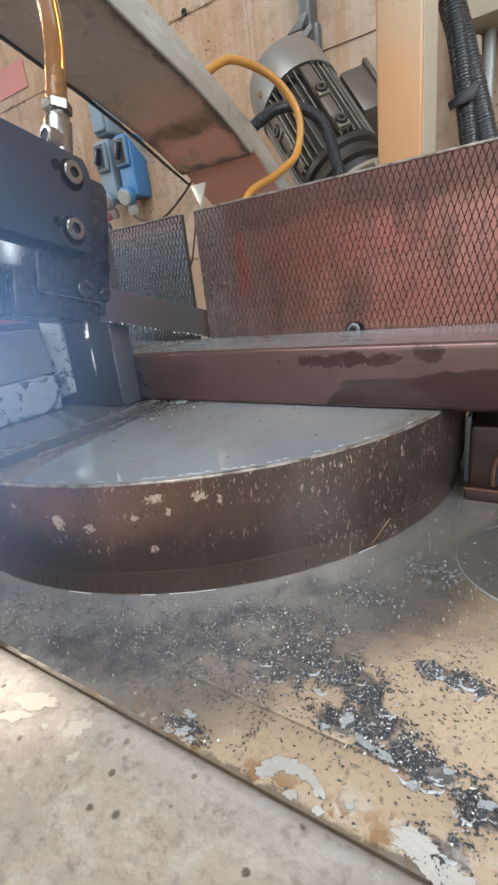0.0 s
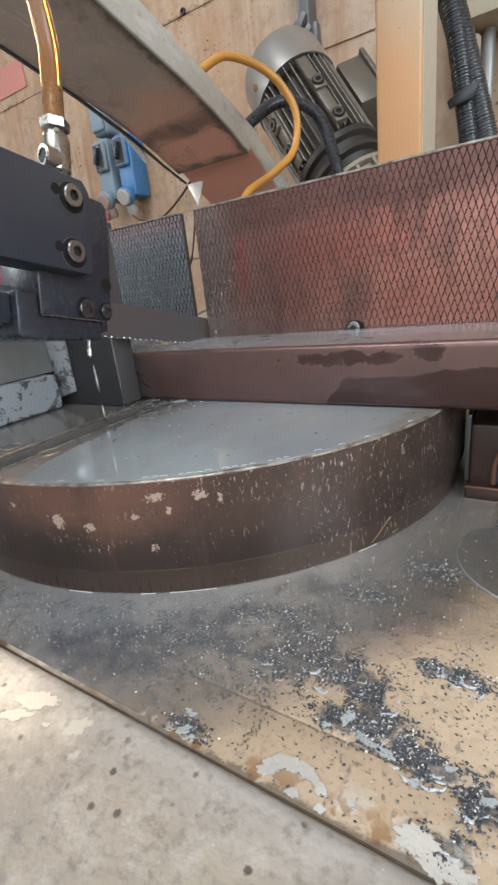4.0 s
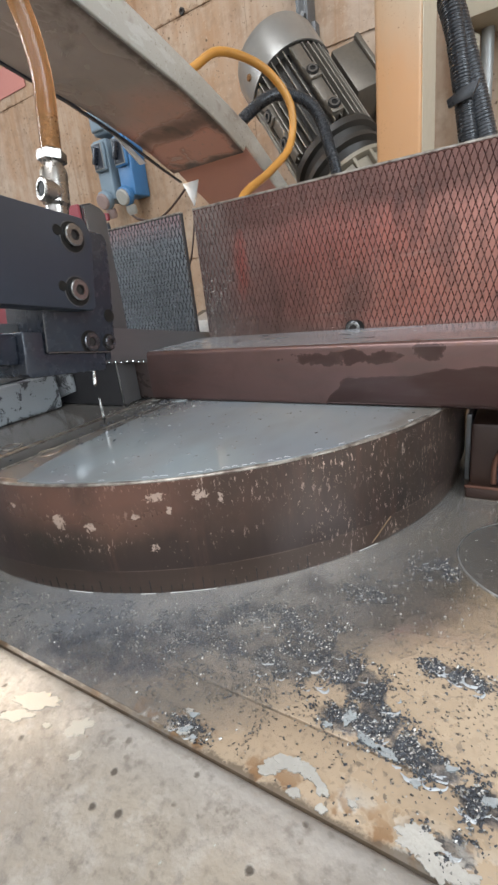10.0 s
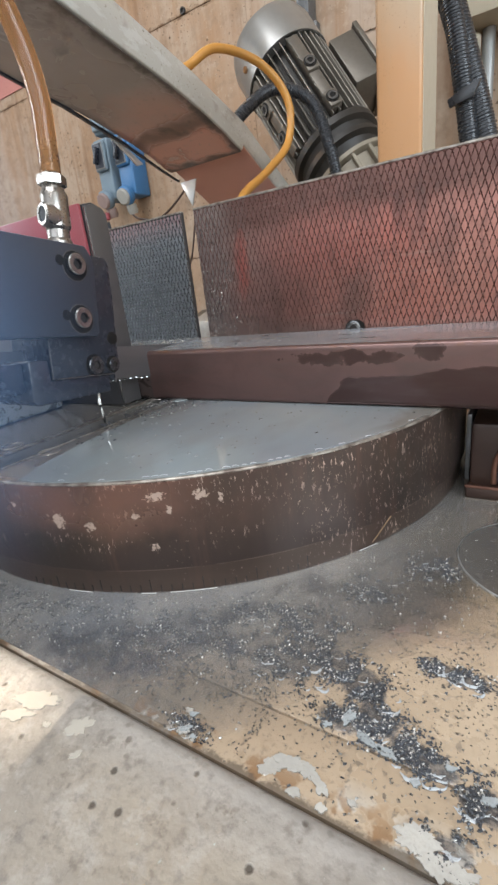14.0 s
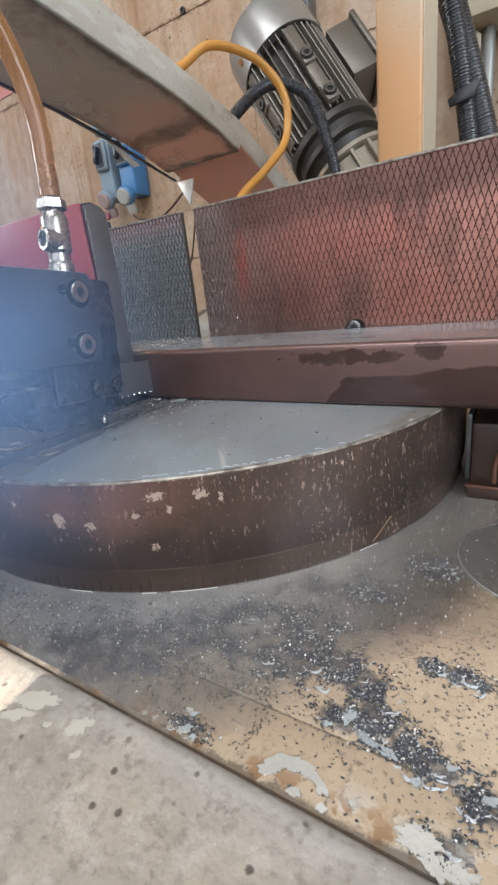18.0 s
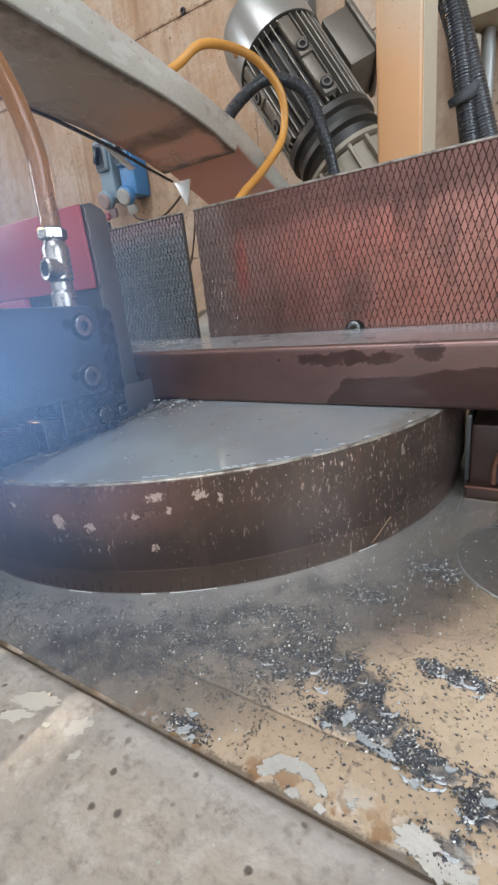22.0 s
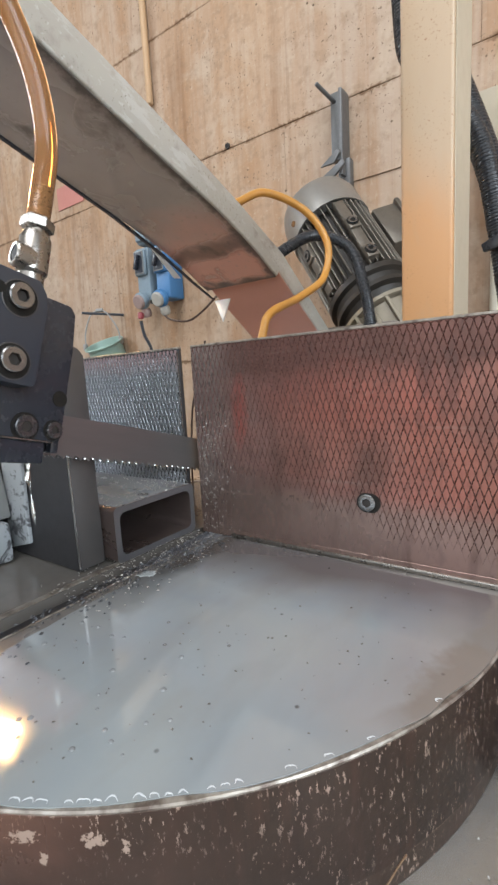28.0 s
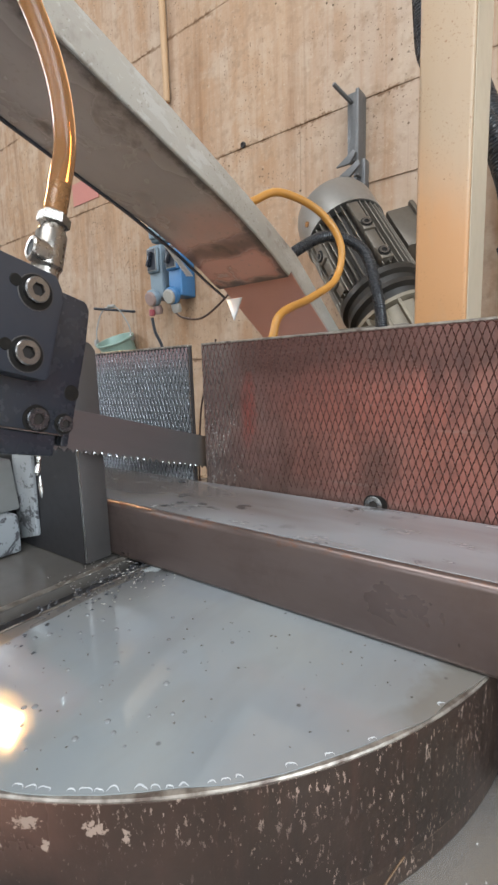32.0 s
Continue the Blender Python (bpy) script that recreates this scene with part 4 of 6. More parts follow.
socket_screw("screw", 0.0056, 0.0009, fence_a, pose(SX - 0.0016, -0.0008, SZ, 90), "worn socket head screw", BOLT)
part("base_strip", box(0.03, 0.3, -0.0022, -0.0002, 0.0002, 0.0032, bevel=0.0006), BRASS, fence_a, "thin bright wear strip")

# ---- vise ----
jaw = thing("machine_vise", "grey machine vise with upright dark jaw and red flank", "vise", pose(0, 0, 0.0006))
part("jaw_plate", prism([(-0.102, 0), (-0.0815, 0), (-0.0815, 0.1445), (-0.0850, 0.1490), (-0.0930, 0.1520), (-0.102, 0.1500)], -0.42, -0.0222, "x", bevel=0.0012), DARK, jaw)
# paler end plate: the light on this side is put into its grey
part("machined_end", prism([(-0.1012, 0.001), (-0.0822, 0.001), (-0.0822, 0.1440), (-0.0855, 0.1482), (-0.0930, 0.1508), (-0.1012, 0.1488)], -0.0221, -0.0208, "x", bevel=0.0005), JAWGREY, jaw, "end face with its lit tone in the colour")
part("worn_corner", box(-0.0225, -0.0205, -0.1022, -0.1012, 0.002, 0.148, bevel=0.0003, seg=1), BOLT, jaw, "bright strip along the jaw corner")
part("red_flank", box(-0.42, -0.0235, -0.1055, -0.1023, 0.093, 0.1505, bevel=0.001), RED, jaw, "red enamel flank")
part("rib", prism([(-0.105, 0.004), (-0.076, 0.012), (-0.0745, 0.0735), (-0.1015, 0.0735)], -0.1060, -0.1023, "y", bevel=0.001), CHIPPED, jaw, "light grey painted rib")
vise = jaw
part("foot", box(-0.35, -0.085, -0.36, -0.1125, 0.0, 0.0295, bevel=0.003), CHIPPED, vise, "chipped grey enamel foot")
part("slide", prism([(-0.13, 0.0300), (-0.094, 0.0300), (-0.101, 0.068), (-0.14, 0.068)], -0.34, -0.1065, "y", bevel=0.002), ZINC, vise, "bare bright steel slide")

part("lead_screw_rail", box(-0.42, -0.1095, -0.1090, -0.1023, 0.0740, 0.0925, bevel=0.0012), RED, vise, "red rail splashed with coolant")

# ---- clamp block and cover at the far side of the base ----
clamp = thing("clamp_block", "brown-stained cast clamp block with recessed side", "clamp", pose(0, 0, -0.065))
RUSTY = worn("brown_oily_casting", (0.060, 0.033, 0.024), 0.36, 0.25, 60, 0.45, 0.4)
COPPERY = worn("copper_brown_edge", (0.17, 0.078, 0.052), 0.3, 0.4, 90, 0.5, 0.3)
part("casting", box(0.2325, 0.42, -0.055, 0.06, 0.0, 0.050, bevel=0.003), RUSTY, clamp)
# raised dark plate in place of a hollow, its shade in the colour
part("recess", box(0.249, 0.41, -0.0562, -0.054, 0.010, 0.034, bevel=0.004), BLACK, clamp, "dark plate painting the recess's shade")
part("flange", box(0.231, 0.42, -0.060, -0.05, 0.0, 0.009, bevel=0.002), RUSTY, clamp)
FLAKE = worn("dull_tan_paint_flake", (0.34, 0.29, 0.21), 0.5, 0.0, 90, 0.75)
# the lit arc of the recess is painted as a copper-brown rim
part("recess_rim", sweep([(0.247, -0.0565, 0.0110), (0.2475, -0.0565, 0.0260), (0.252, -0.0565, 0.0335), (0.262, -0.0565, 0.0365), (0.30, -0.0565, 0.0372), (0.40, -0.0565, 0.0372)], 0.0018, 10, 8), COPPERY, clamp, "copper-brown rim, its lit edge put into the colour")
part("flange_edge", box(0.2306, 0.42, -0.0606, -0.0590, 0.0076, 0.0096, bevel=0.0006), COPPERY, clamp, "bright copper-brown flange edge")
for x, y in ((0.262, -0.0600), (0.300, -0.0600)):
    part("bolt", lathe(bmesh.new(), [(0.0034, 0), (0.0034, 0.0016), (0.0026, 0.0022)], pose(x, -0.0598, 0.0044, 90), 6), DARKBOLT, clamp)
side_bar = solo("side_bar", box(0.2275, 0.2310, -0.032, 0.05, -0.0645, -0.0165, bevel=0.0008), WETTOP, "thin grey steel bar beside the turntable", "bar")
COVER = worn("dark_wet_cover_steel", (0.105, 0.094, 0.082), 0.22, 0.1, 60, 0.6)
solo("floor_cover", lathe(bmesh.new(), [(0.040, 0), (0.040, 0.0003), (0.0396, 0.0005), (0.001, 0.0006)], pose(0.276, -0.122, -0.0650), 48), COVER,
     "round dark flat cover on the wet base", "cover")
solo("cover_ring", lathe(bmesh.new(), [(0.0402, 0), (0.0408, 0.0004), (0.0402, 0.0010)], pose(0.276, -0.122, -0.0650), 64, close=False), ZINC, "thin bright ring round the flat cover", "ring")

# ---- post, conduits and pipes behind the fence ----
post = thing("steel_post", "cream-painted square steel post with rust stains", "post", pose(0, 0, -0.065))
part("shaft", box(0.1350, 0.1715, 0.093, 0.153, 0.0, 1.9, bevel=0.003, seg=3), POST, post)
part("side_face", box(0.1716, 0.1722, 0.0960, 0.1500, 0.001, 1.898, bevel=0.0002, seg=1), SIDE, post, "paler side face of the post")
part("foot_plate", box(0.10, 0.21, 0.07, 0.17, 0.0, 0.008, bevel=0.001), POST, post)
cA = thing("corrugated_conduit", "black corrugated cable conduit behind the post", "conduit", group="cable conduits")
part("sleeve", sweep([(0.096, 0.21, 0.62), (0.104, 0.205, 0.45), (0.116, 0.2, 0.395), (0.155, 0.2, 0.345), (0.1755, 0.2, 0.30), (0.1935, 0.2, 0.197), (0.206, 0.2, 0.10), (0.21, 0.2, -0.06)],
     0.0088, 16, 8, 0.0006, 0.0028), CONDUIT, cA)
cB = thing("corrugated_conduit", "thick black corrugated cable conduit", "conduit", group="cable conduits")
part("sleeve", sweep([(0.105, 0.235, 0.62), (0.125, 0.23, 0.44), (0.150, 0.215, 0.375), (0.1765, 0.21, 0.30), (0.2060, 0.21, 0.197), (0.228, 0.205, 0.10), (0.236, 0.2, -0.06)],
     0.0118, 16, 8, 0.0007, 0.0030), CONDUIT, cB)
part("clip", prism([(0.1755, 0.2260), (0.1775, 0.2195), (0.198, 0.2225), (0.204, 0.236), (0.190, 0.2330)], 0.186, 0.192, "y", 0.001), CONDUIT, cB, "black plastic strap")
solo("thin_lead", sweep([(-0.0865, 0.12, 0.166), (-0.089, 0.12, 0.155), (-0.098, 0.12, 0.127), (-0.112, 0.12, 0.092), (-0.12, 0.12, 0.02), (-0.12, 0.12, -0.064)], 0.0011, 8), RUSTY, "thin brown cable behind the fence", "cable")
solo("wall_pipe", rod((0.125, 0.76, -0.895), (0.125, 0.76, 0.47), 0.016), PALE, "pale painted pipe on the concrete wall", "pipe", group="wall pipes")
solo("wall_pipe", rod((0.153, 0.77, -0.895), (0.153, 0.77, 0.50), 0.011), ZINC, "slim grey metal pipe on the concrete wall", "pipe", group="wall pipes")
solo("wall_box", box(0.09, 0.30, 0.70, 0.7995, 0.475, 0.60, bevel=0.004), FLAKE, "dull tan painted box on the concrete wall", "box")
solo("wall_conduit", rod((-0.803, 0.79, 0.935), (-0.803, 0.79, 2.995), 0.010), TAN, "tan painted conduit running up the wall", "pipe")
solo("wall_cable", sweep([(0.235, 0.794, 0.62), (0.236, 0.795, 0.3), (0.232, 0.795, 0.1), (0.235, 0.795, -0.3), (0.235, 0.79, -0.894)], 0.0035, 8), RUSTY,
               "thin brown cable down the wall", "cable")
solo("wall_plug", lathe(bmesh.new(), [(0.008, 0), (0.0075, 0.004), (0.004, 0.0045), (0.003, 0.001)], pose(-0.535, 0.8005, 0.742, 90), 16), SCALE, "dark plug in the concrete wall", "plug")

# wall bracket with a hook bar
bracket = thing("wall_bracket", "grey steel hook bracket screwed to the wall", "bracket")
part("channel", box(-0.222, -0.190, 0.772, 0.7985, 0.60, 0.742, bevel=0.002), DULL, bracket)
part("channel_lip", box(-0.196, -0.188, 0.755, 0.7985, 0.56, 0.738, bevel=0.002), DULL, bracket)
part("hook_pin", rod((-0.212, 0.775, 0.722), (-0.231, 0.72, 0.744), 0.0045), DULL, bracket)
part("blade_lug", prism([(-0.238, 0.585), (-0.196, 0.612), (-0.19, 0.605), (-0.205, 0.585)], 0.745, 0.752, "y", 0.001), DULL, bracket)
part("blade_lug", prism([(-0.240, 0.560), (-0.184, 0.588), (-0.18, 0.578), (-0.205, 0.558)], 0.745, 0.752, "y", 0.001), DULL, bracket)
part("channel_foot", box(-0.208, -0.180, 0.775, 0.7985, 0.50, 0.60, bevel=0.002), DULL, bracket)


# blue switch boxes with round sockets below
def switch_box(x, z, m_body, m_face, m_lid, label):
    s = thing("switch_box", label, "switch", pose(x, 0.80, z), "wall switches")
    part("body", box(-0.027, 0.027, -0.064, -0.002, -0.112, 0.045, bevel=0.005, seg=3), m_body, s)
    bezel = part("bezel", box(-0.0235, 0.0235, -0.076, -0.0642, -0.037, 0.037, bevel=0.005, seg=3), m_face, s)
    part("bezel_rim", box(-0.0195, 0.0195, -0.0785, -0.0762, -0.033, 0.033, bevel=0.001), ZINC, bezel, "pale worn rim")
    part("dial", box(-0.0170, 0.0170, -0.0800, -0.0787, -0.0305, 0.0305, bevel=0.0006), BLACK, bezel, "black switch recess")
    part("lever", box(-0.0055, 0.0055, -0.094, -0.0802, -0.022, 0.022, bevel=0.003, seg=2), OILED, s, "glossy black rotary lever", at=pose(0, 0, 0, 0, 20, 0))
    sock = part("socket", lathe(bmesh.new(), [(0.021, 0), (0.0255, 0.003), (0.0255, 0.016), (0.022, 0.020)], pose(-0.003, -0.066, -0.108, 90 + 20), 32), m_face, s)
    part("socket_lid", lathe(bmesh.new(), [(0.0215, 0.0205), (0.0215, 0.026), (0.018, 0.029), (0.010, 0.0292)], pose(-0.003, -0.066, -0.108, 90 + 20), 32), m_lid, sock, "dusty round lid")
    part("gland", lathe(bmesh.new(), [(0.013, 0), (0.015, 0.004), (0.015, 0.018), (0.011, 0.026)], pose(-0.003, -0.062, -0.133, 180 + 14), 18), m_lid, s, "cable gland")
    return s


LIDRED = worn("faded_red_plastic", (0.26, 0.185, 0.165), 0.6, 0.0, 40, 0.75)
LIDTAN = worn("dusty_beige_plastic", (0.31, 0.30, 0.27), 0.6, 0.0, 40, 0.75)
switch_box(-0.838, 0.483, DUSTY, DUSTY, LIDRED, "dusty grey-blue switch box with faded red socket")
switch_box(-0.757, 0.480, BLUE, BLUE, LIDTAN, "blue switch box with black lever and beige socket")
junction = thing("junction_box", "dusty blue-grey junction box above the switches", "box", pose(-0.83, 0.80, 0.60))
part("housing", box(-0.029, 0.029, -0.062, -0.002, -0.062, 0.045, bevel=0.010, seg=3), DUSTY, junction)
part("cover", box(-0.0235, 0.0235, -0.072, -0.0622, -0.055, 0.040, bevel=0.006, seg=3), DUSTY, junction)
part("cable_gland", rod((-0.848, 0.722, 0.338), (-0.850, 0.722, 0.318), 0.009), RED, thing("cable_drop", "red cable gland below the dusty switch", "gland"))
solo("switch_lead", sweep([(-0.850, 0.722, 0.313), (-0.848, 0.73, 0.27), (-0.838, 0.75, 0.2), (-0.85, 0.76, 0.0), (-0.87, 0.775, -0.5), (-0.87, 0.78, -0.894)], 0.005, 8), BLACK,
     "dark cable hanging down the wall", "cable")
solo("brown_lead", sweep([(-0.764, 0.735, 0.325), (-0.74, 0.745, 0.305), (-0.68, 0.765, 0.30), (-0.60, 0.78, 0.35), (-0.52, 0.785, 0.42)], 0.0032, 8), RUSTY,
     "thin brown cable along the wall", "cable")

# enamel bucket hanging on a rod
bucket = thing("bucket", "pale green enamel bucket hanging by its wire handle", "bucket", pose(-1.056, 0.73, 0.0))
tilt = pose(0.004, 0.105, 0.026, 24)
part("pail", lathe(bmesh.new(), [(0.046, 0.12), (0.060, 0.248), (0.066, 0.252), (0.0675, 0.256), (0.066, 0.259), (0.061, 0.258), (0.057, 0.248), (0.043, 0.126), (0.0, 0.124)], n=40), GREEN, bucket, at=tilt)
part("handle", sweep([(-0.058, -0.026, 0.252), (-0.056, -0.024, 0.300), (-0.034, -0.014, 0.356), (0.0, 0.0, 0.3715), (0.026, 0.012, 0.356), (0.050, 0.028, 0.305), (0.054, 0.030, 0.266)], 0.0026, 8), ZINC, bucket, "bent wire handle")
part("lug", box(-0.066, -0.054, -0.033, -0.020, 0.243, 0.264, bevel=0.002), ZINC, bucket)
part("lug", box(0.049, 0.060, 0.026, 0.040, 0.257, 0.278, bevel=0.002), ZINC, bucket)
part("grip", rod((-0.012, -0.005, 0.3715), (0.012, 0.005, 0.3715), 0.006), ZINC, bucket)
solo("bucket_rod", rod((-1.085, 0.68, 0.3625), (-1.020, 0.7998, 0.357), 0.0042), BLACK, "thin dark rod fixed in the wall", "rod")
solo("wall_notice", box(-1.32, -1.17, 0.797, 0.7995, 0.765, 0.84, bevel=0), PAPER, "faded red paper notice on the wall", "notice")

# ---- saw head ----
PY, PZ = 0.3077, 0.0190
head = thing("band_saw", "swinging grey band saw with bow, motor and toothed blade", "band saw", pose(0, PY, PZ))
OFF = Matrix.Translation((0, -PY, -PZ))


def hp(name, bm, material, label="", parent=None):
    """A part of the saw head, given where it is while the blade lies level."""
    if parent is None:
        return part(name, bm, material, head, label, OFF)
    return part(name, bm, material, parent, label)


top = [(-0.62, 0.351), (-0.12, 0.3290), (0.0, 0.3215), (0.14, 0.3085), (0.255, 0.2930), (0.33, 0.2675), (0.42, 0.236), (0.50, 0.205)]
low = [(0.50, 0.172), (0.385, 0.220), (0.30, 0.247), (0.249, 0.264), (0.246, 0.256), (0.232, 0.2580), (0.20, 0.2660), (0.16, 0.2725), (0.10, 0.2790), (0.0, 0.2835), (-0.12, 0.2905), (-0.62, 0.314)]
bow = hp("bow", prism(top + low, -0.236, -0.103, "x", bevel=0.002, seg=3), BEAM, "grey painted box-section bow")
under = low[4:]
hp("underside", prism([(y, z - 0.0003) for y, z in under] + [(y, z - 0.0011) for y, z in reversed(under)], -0.234, -0.1055, "x"), GRIMESHADE, "grimy bow underside with shade and fence reflection in its colour", bow)
hp("bow_lip", prism([(-0.62, 0.314), (-0.12, 0.290), (0.06, 0.2805), (0.15, 0.2695), (0.22, 0.256), (0.265, 0.249), (0.265, 0.247), (0.22, 0.2535), (0.145, 0.267), (0.055, 0.2775), (-0.12, 0.287), (-0.62, 0.311)], -0.2378, -0.2345, "x"), BLACK, "dark folded lip", bow)
hp("tab", prism([(0.126, 0.272), (0.138, 0.2735), (0.190, 0.2530), (0.178, 0.2480)], -0.2410, -0.2382, "x", 0.0004), WHITE, "bare metal tab", bow)
# gusset coloured white to paint the sun on it
hp("gusset", prism([(-0.2345, 0.246), (-0.203, 0.246), (-0.213, 0.209)], 0.266, 0.2685, "y", 0.0005), WHITE, "corner gusset with its sunlit white in the colour", bow)
# grey paint coloured red to hold the fence's reflection
REDCAST = worn("red_reflection_grey_paint", (0.56, 0.285, 0.235), 0.3, 0.05, 20, 0.8)
hp("column_face", prism([(0.2505, 0.2631), (0.30, 0.2466), (0.385, 0.2196), (0.42, 0.205), (0.42, 0.2035), (0.385, 0.2185), (0.30, 0.2456), (0.2505, 0.2621)], -0.2345, -0.1045, "x"), REDCAST,
   "sloping underside with the fence's red reflection in its colour", bow)
hp("column", prism([(0.42, 0.20), (0.50, 0.17), (0.46, 0.0), (0.24, -0.02), (0.24, 0.03), (0.36, 0.08)], -0.215, -0.11, "x", bevel=0.003), BEAM)
hp("pivot_boss", rod((-0.24, PY, PZ), (-0.05, PY, PZ), 0.035), ALU)

# near blade guide
arm = hp("guide_arm", prism([(-0.62, 0.0010), (-0.1620, 0.0036), (-0.1600, 0.0056), (-0.1585, 0.0440), (-0.1600, 0.0500), (-0.1640, 0.0555), (-0.62, 0.0575)], 0.012, 0.033, "x", bevel=0.0012), BLACK, "black steel guide arm")
for z in (0.044, 0.0143):
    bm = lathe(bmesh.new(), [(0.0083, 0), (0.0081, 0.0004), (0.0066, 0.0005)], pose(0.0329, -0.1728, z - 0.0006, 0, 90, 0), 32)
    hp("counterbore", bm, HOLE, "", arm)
    hp("bore_rim", lathe(bmesh.new(), [(0.0087, 0.0001), (0.0087, 0.0004), (0.0082, 0.0005)], pose(0.0329, -0.1728, z - 0.0006, 0, 90, 0), 32, close=False), JAWGREY, "", arm)
    socket_screw("screw", 0.0060, 0.0036, arm, pose(0.0332, -0.1735, z, 0, 90, 0), "worn socket head screw")
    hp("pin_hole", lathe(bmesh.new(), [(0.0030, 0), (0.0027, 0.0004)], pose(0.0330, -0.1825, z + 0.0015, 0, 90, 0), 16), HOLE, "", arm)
block = hp("guide_block", prism([(-0.1875, -0.0207), (-0.1395, -0.0207), (-0.1350, -0.0160), (-0.1340, 0.030), (-0.1350, 0.0500), (-0.1380, 0.0540), (-0.1875, 0.0545)], -0.0185, 0.0195, "x", bevel=0.0015), OILED, "black blade guide block")
hp("worn_lip", box(0.0190, 0.0200, -0.1870, -0.1400, -0.0213, -0.0203, bevel=0.0003, seg=1), BOLT, "bright worn lower edge", block)
hp("worn_lip", box(0.0190, 0.0200, -0.1880, -0.1872, -0.0205, 0.0020, bevel=0.0003, seg=1), JAWGREY, "rubbed upright edge", block)
for y, r in ((-0.1558, 0.0058), (-0.1405, 0.0044)):
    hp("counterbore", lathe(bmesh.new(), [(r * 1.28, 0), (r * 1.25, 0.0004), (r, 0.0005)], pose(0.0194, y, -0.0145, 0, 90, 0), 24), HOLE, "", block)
    socket_screw("screw", r, 0.0022, block, pose(0.0196, y, -0.0143, 0, 90, 0), "dark socket screw", DARKBOLT)
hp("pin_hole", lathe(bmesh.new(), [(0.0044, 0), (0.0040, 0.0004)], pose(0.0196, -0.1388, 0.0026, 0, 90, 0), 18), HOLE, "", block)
hp("guide_shoe", prism([(-0.2015, -0.0090), (-0.1885, -0.0088), (-0.1880, -0.0212), (-0.1435, -0.0212), (-0.1432, -0.0325), (-0.1985, -0.0352), (-0.2015, -0.0325)], -0.0185, 0.0185, "x", bevel=0.0012), OILED, "black lower guide shoe")
hp("lower_arm", box(-0.015, 0.014, -0.62, -0.2018, -0.0275, -0.0097, bevel=0.002), OILED, "black lower guide bar")
hp("guide_cheek", box(-0.006, 0.008, -0.1338, -0.1290, -0.0265, 0.046, bevel=0.001), OILED)

# the toothed blade
outline = [(-0.62, -0.0030), (0.36, -0.0030)]
y = 0.36
while y > -0.62:
    outline += [(y, -0.0265), (y - 0.0012, -0.0292), (y - 0.0026, -0.0278)]
    y -= 0.0060
outline.append((-0.62, -0.0265))
blade = hp("blade", prism(outline, -0.0082, -0.0068, "x"), BLADE, "grey toothed saw blade")
random.seed(11)
drops = bmesh.new()
y = -0.125
while y < 0.0:
    if random.random() < 0.85:
        r = random.uniform(0.0005, 0.0010)
        bmesh.ops.create_icosphere(drops, subdivisions=1, radius=r, matrix=Matrix.Translation((-0.0065, y, -0.0283 + random.uniform(-0.0003, 0.0006))))
    y += 0.0060
tagged(hp("coolant_beads", drops, TOOTH, "", blade), kind="stuff")

# coolant fitting and its hose
fit_x, fit_y = -0.011, -0.147
fitting = hp("hose_fitting", lathe(bmesh.new(), [(0.0095, 0.0535), (0.0095, 0.066), (0.0082, 0.068), (0.0082, 0.073), (0.0098, 0.075), (0.0098, 0.094), (0.0088, 0.096), (0.0075, 0.099)],
                                   Matrix.Translation((fit_x, fit_y, 0)), 28), BRASS, "nickel-plated brass fitting")
hp("side_port", lathe(bmesh.new(), [(0.0072, 0), (0.0072, 0.011), (0.0064, 0.012), (0.0048, 0.0118), (0.0045, 0.004)], Matrix.Translation((fit_x + 0.003, fit_y - 0.002, 0.0805)) @ along((0, 0, 0), (-0.08, -0.99, 0.03)), 24),
   BRASS, "", fitting)
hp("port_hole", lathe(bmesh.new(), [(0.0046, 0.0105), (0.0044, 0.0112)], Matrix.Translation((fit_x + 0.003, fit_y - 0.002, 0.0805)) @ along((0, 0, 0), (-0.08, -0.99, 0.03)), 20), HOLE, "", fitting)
hp("union_nut", lathe(bmesh.new(), [(0.0085, 0.099), (0.0105, 0.1002), (0.0105, 0.1055), (0.0085, 0.1068)], Matrix.Translation((fit_x, fit_y, 0)), 6), BRASS, "", fitting)
hp("hose_ferrule", lathe(bmesh.new(), [(0.0062, 0.1068), (0.0062, 0.112), (0.0056, 0.113), (0.0062, 0.114), (0.0056, 0.118), (0.0050, 0.126)], Matrix.Translation((fit_x, fit_y + 0.0005, 0)), 24), BRASS, "", fitting)
slim = Matrix.Translation((fit_x, fit_y, 0)) @ Matrix.Diagonal((0.87, 0.87, 1, 1)) @ Matrix.Translation((-fit_x, -fit_y, 0))
for piece in [fitting] + list(fitting.children):
    piece.data.transform(slim)
hp("coolant_hose", sweep([(fit_x, fit_y, 0.1066), (-0.0125, -0.1460, 0.126), (-0.013, -0.1465, 0.15), (-0.0135, -0.1535, 0.176), (-0.014, -0.166, 0.199), (-0.016, -0.185, 0.222), (-0.022, -0.215, 0.25), (-0.04, -0.26, 0.268), (-0.07, -0.30, 0.2765)],
                         0.0064, 18, 8), HOSE, "amber translucent coolant hose")
hp("drip", lathe(bmesh.new(), [(0.0005, -0.044), (0.0016, -0.0425), (0.0017, -0.040), (0.0009, -0.036), (0.0012, -0.0325)], Matrix.Translation((0.004, -0.1425, 0)), 12), TOOTH, "hanging coolant drip")

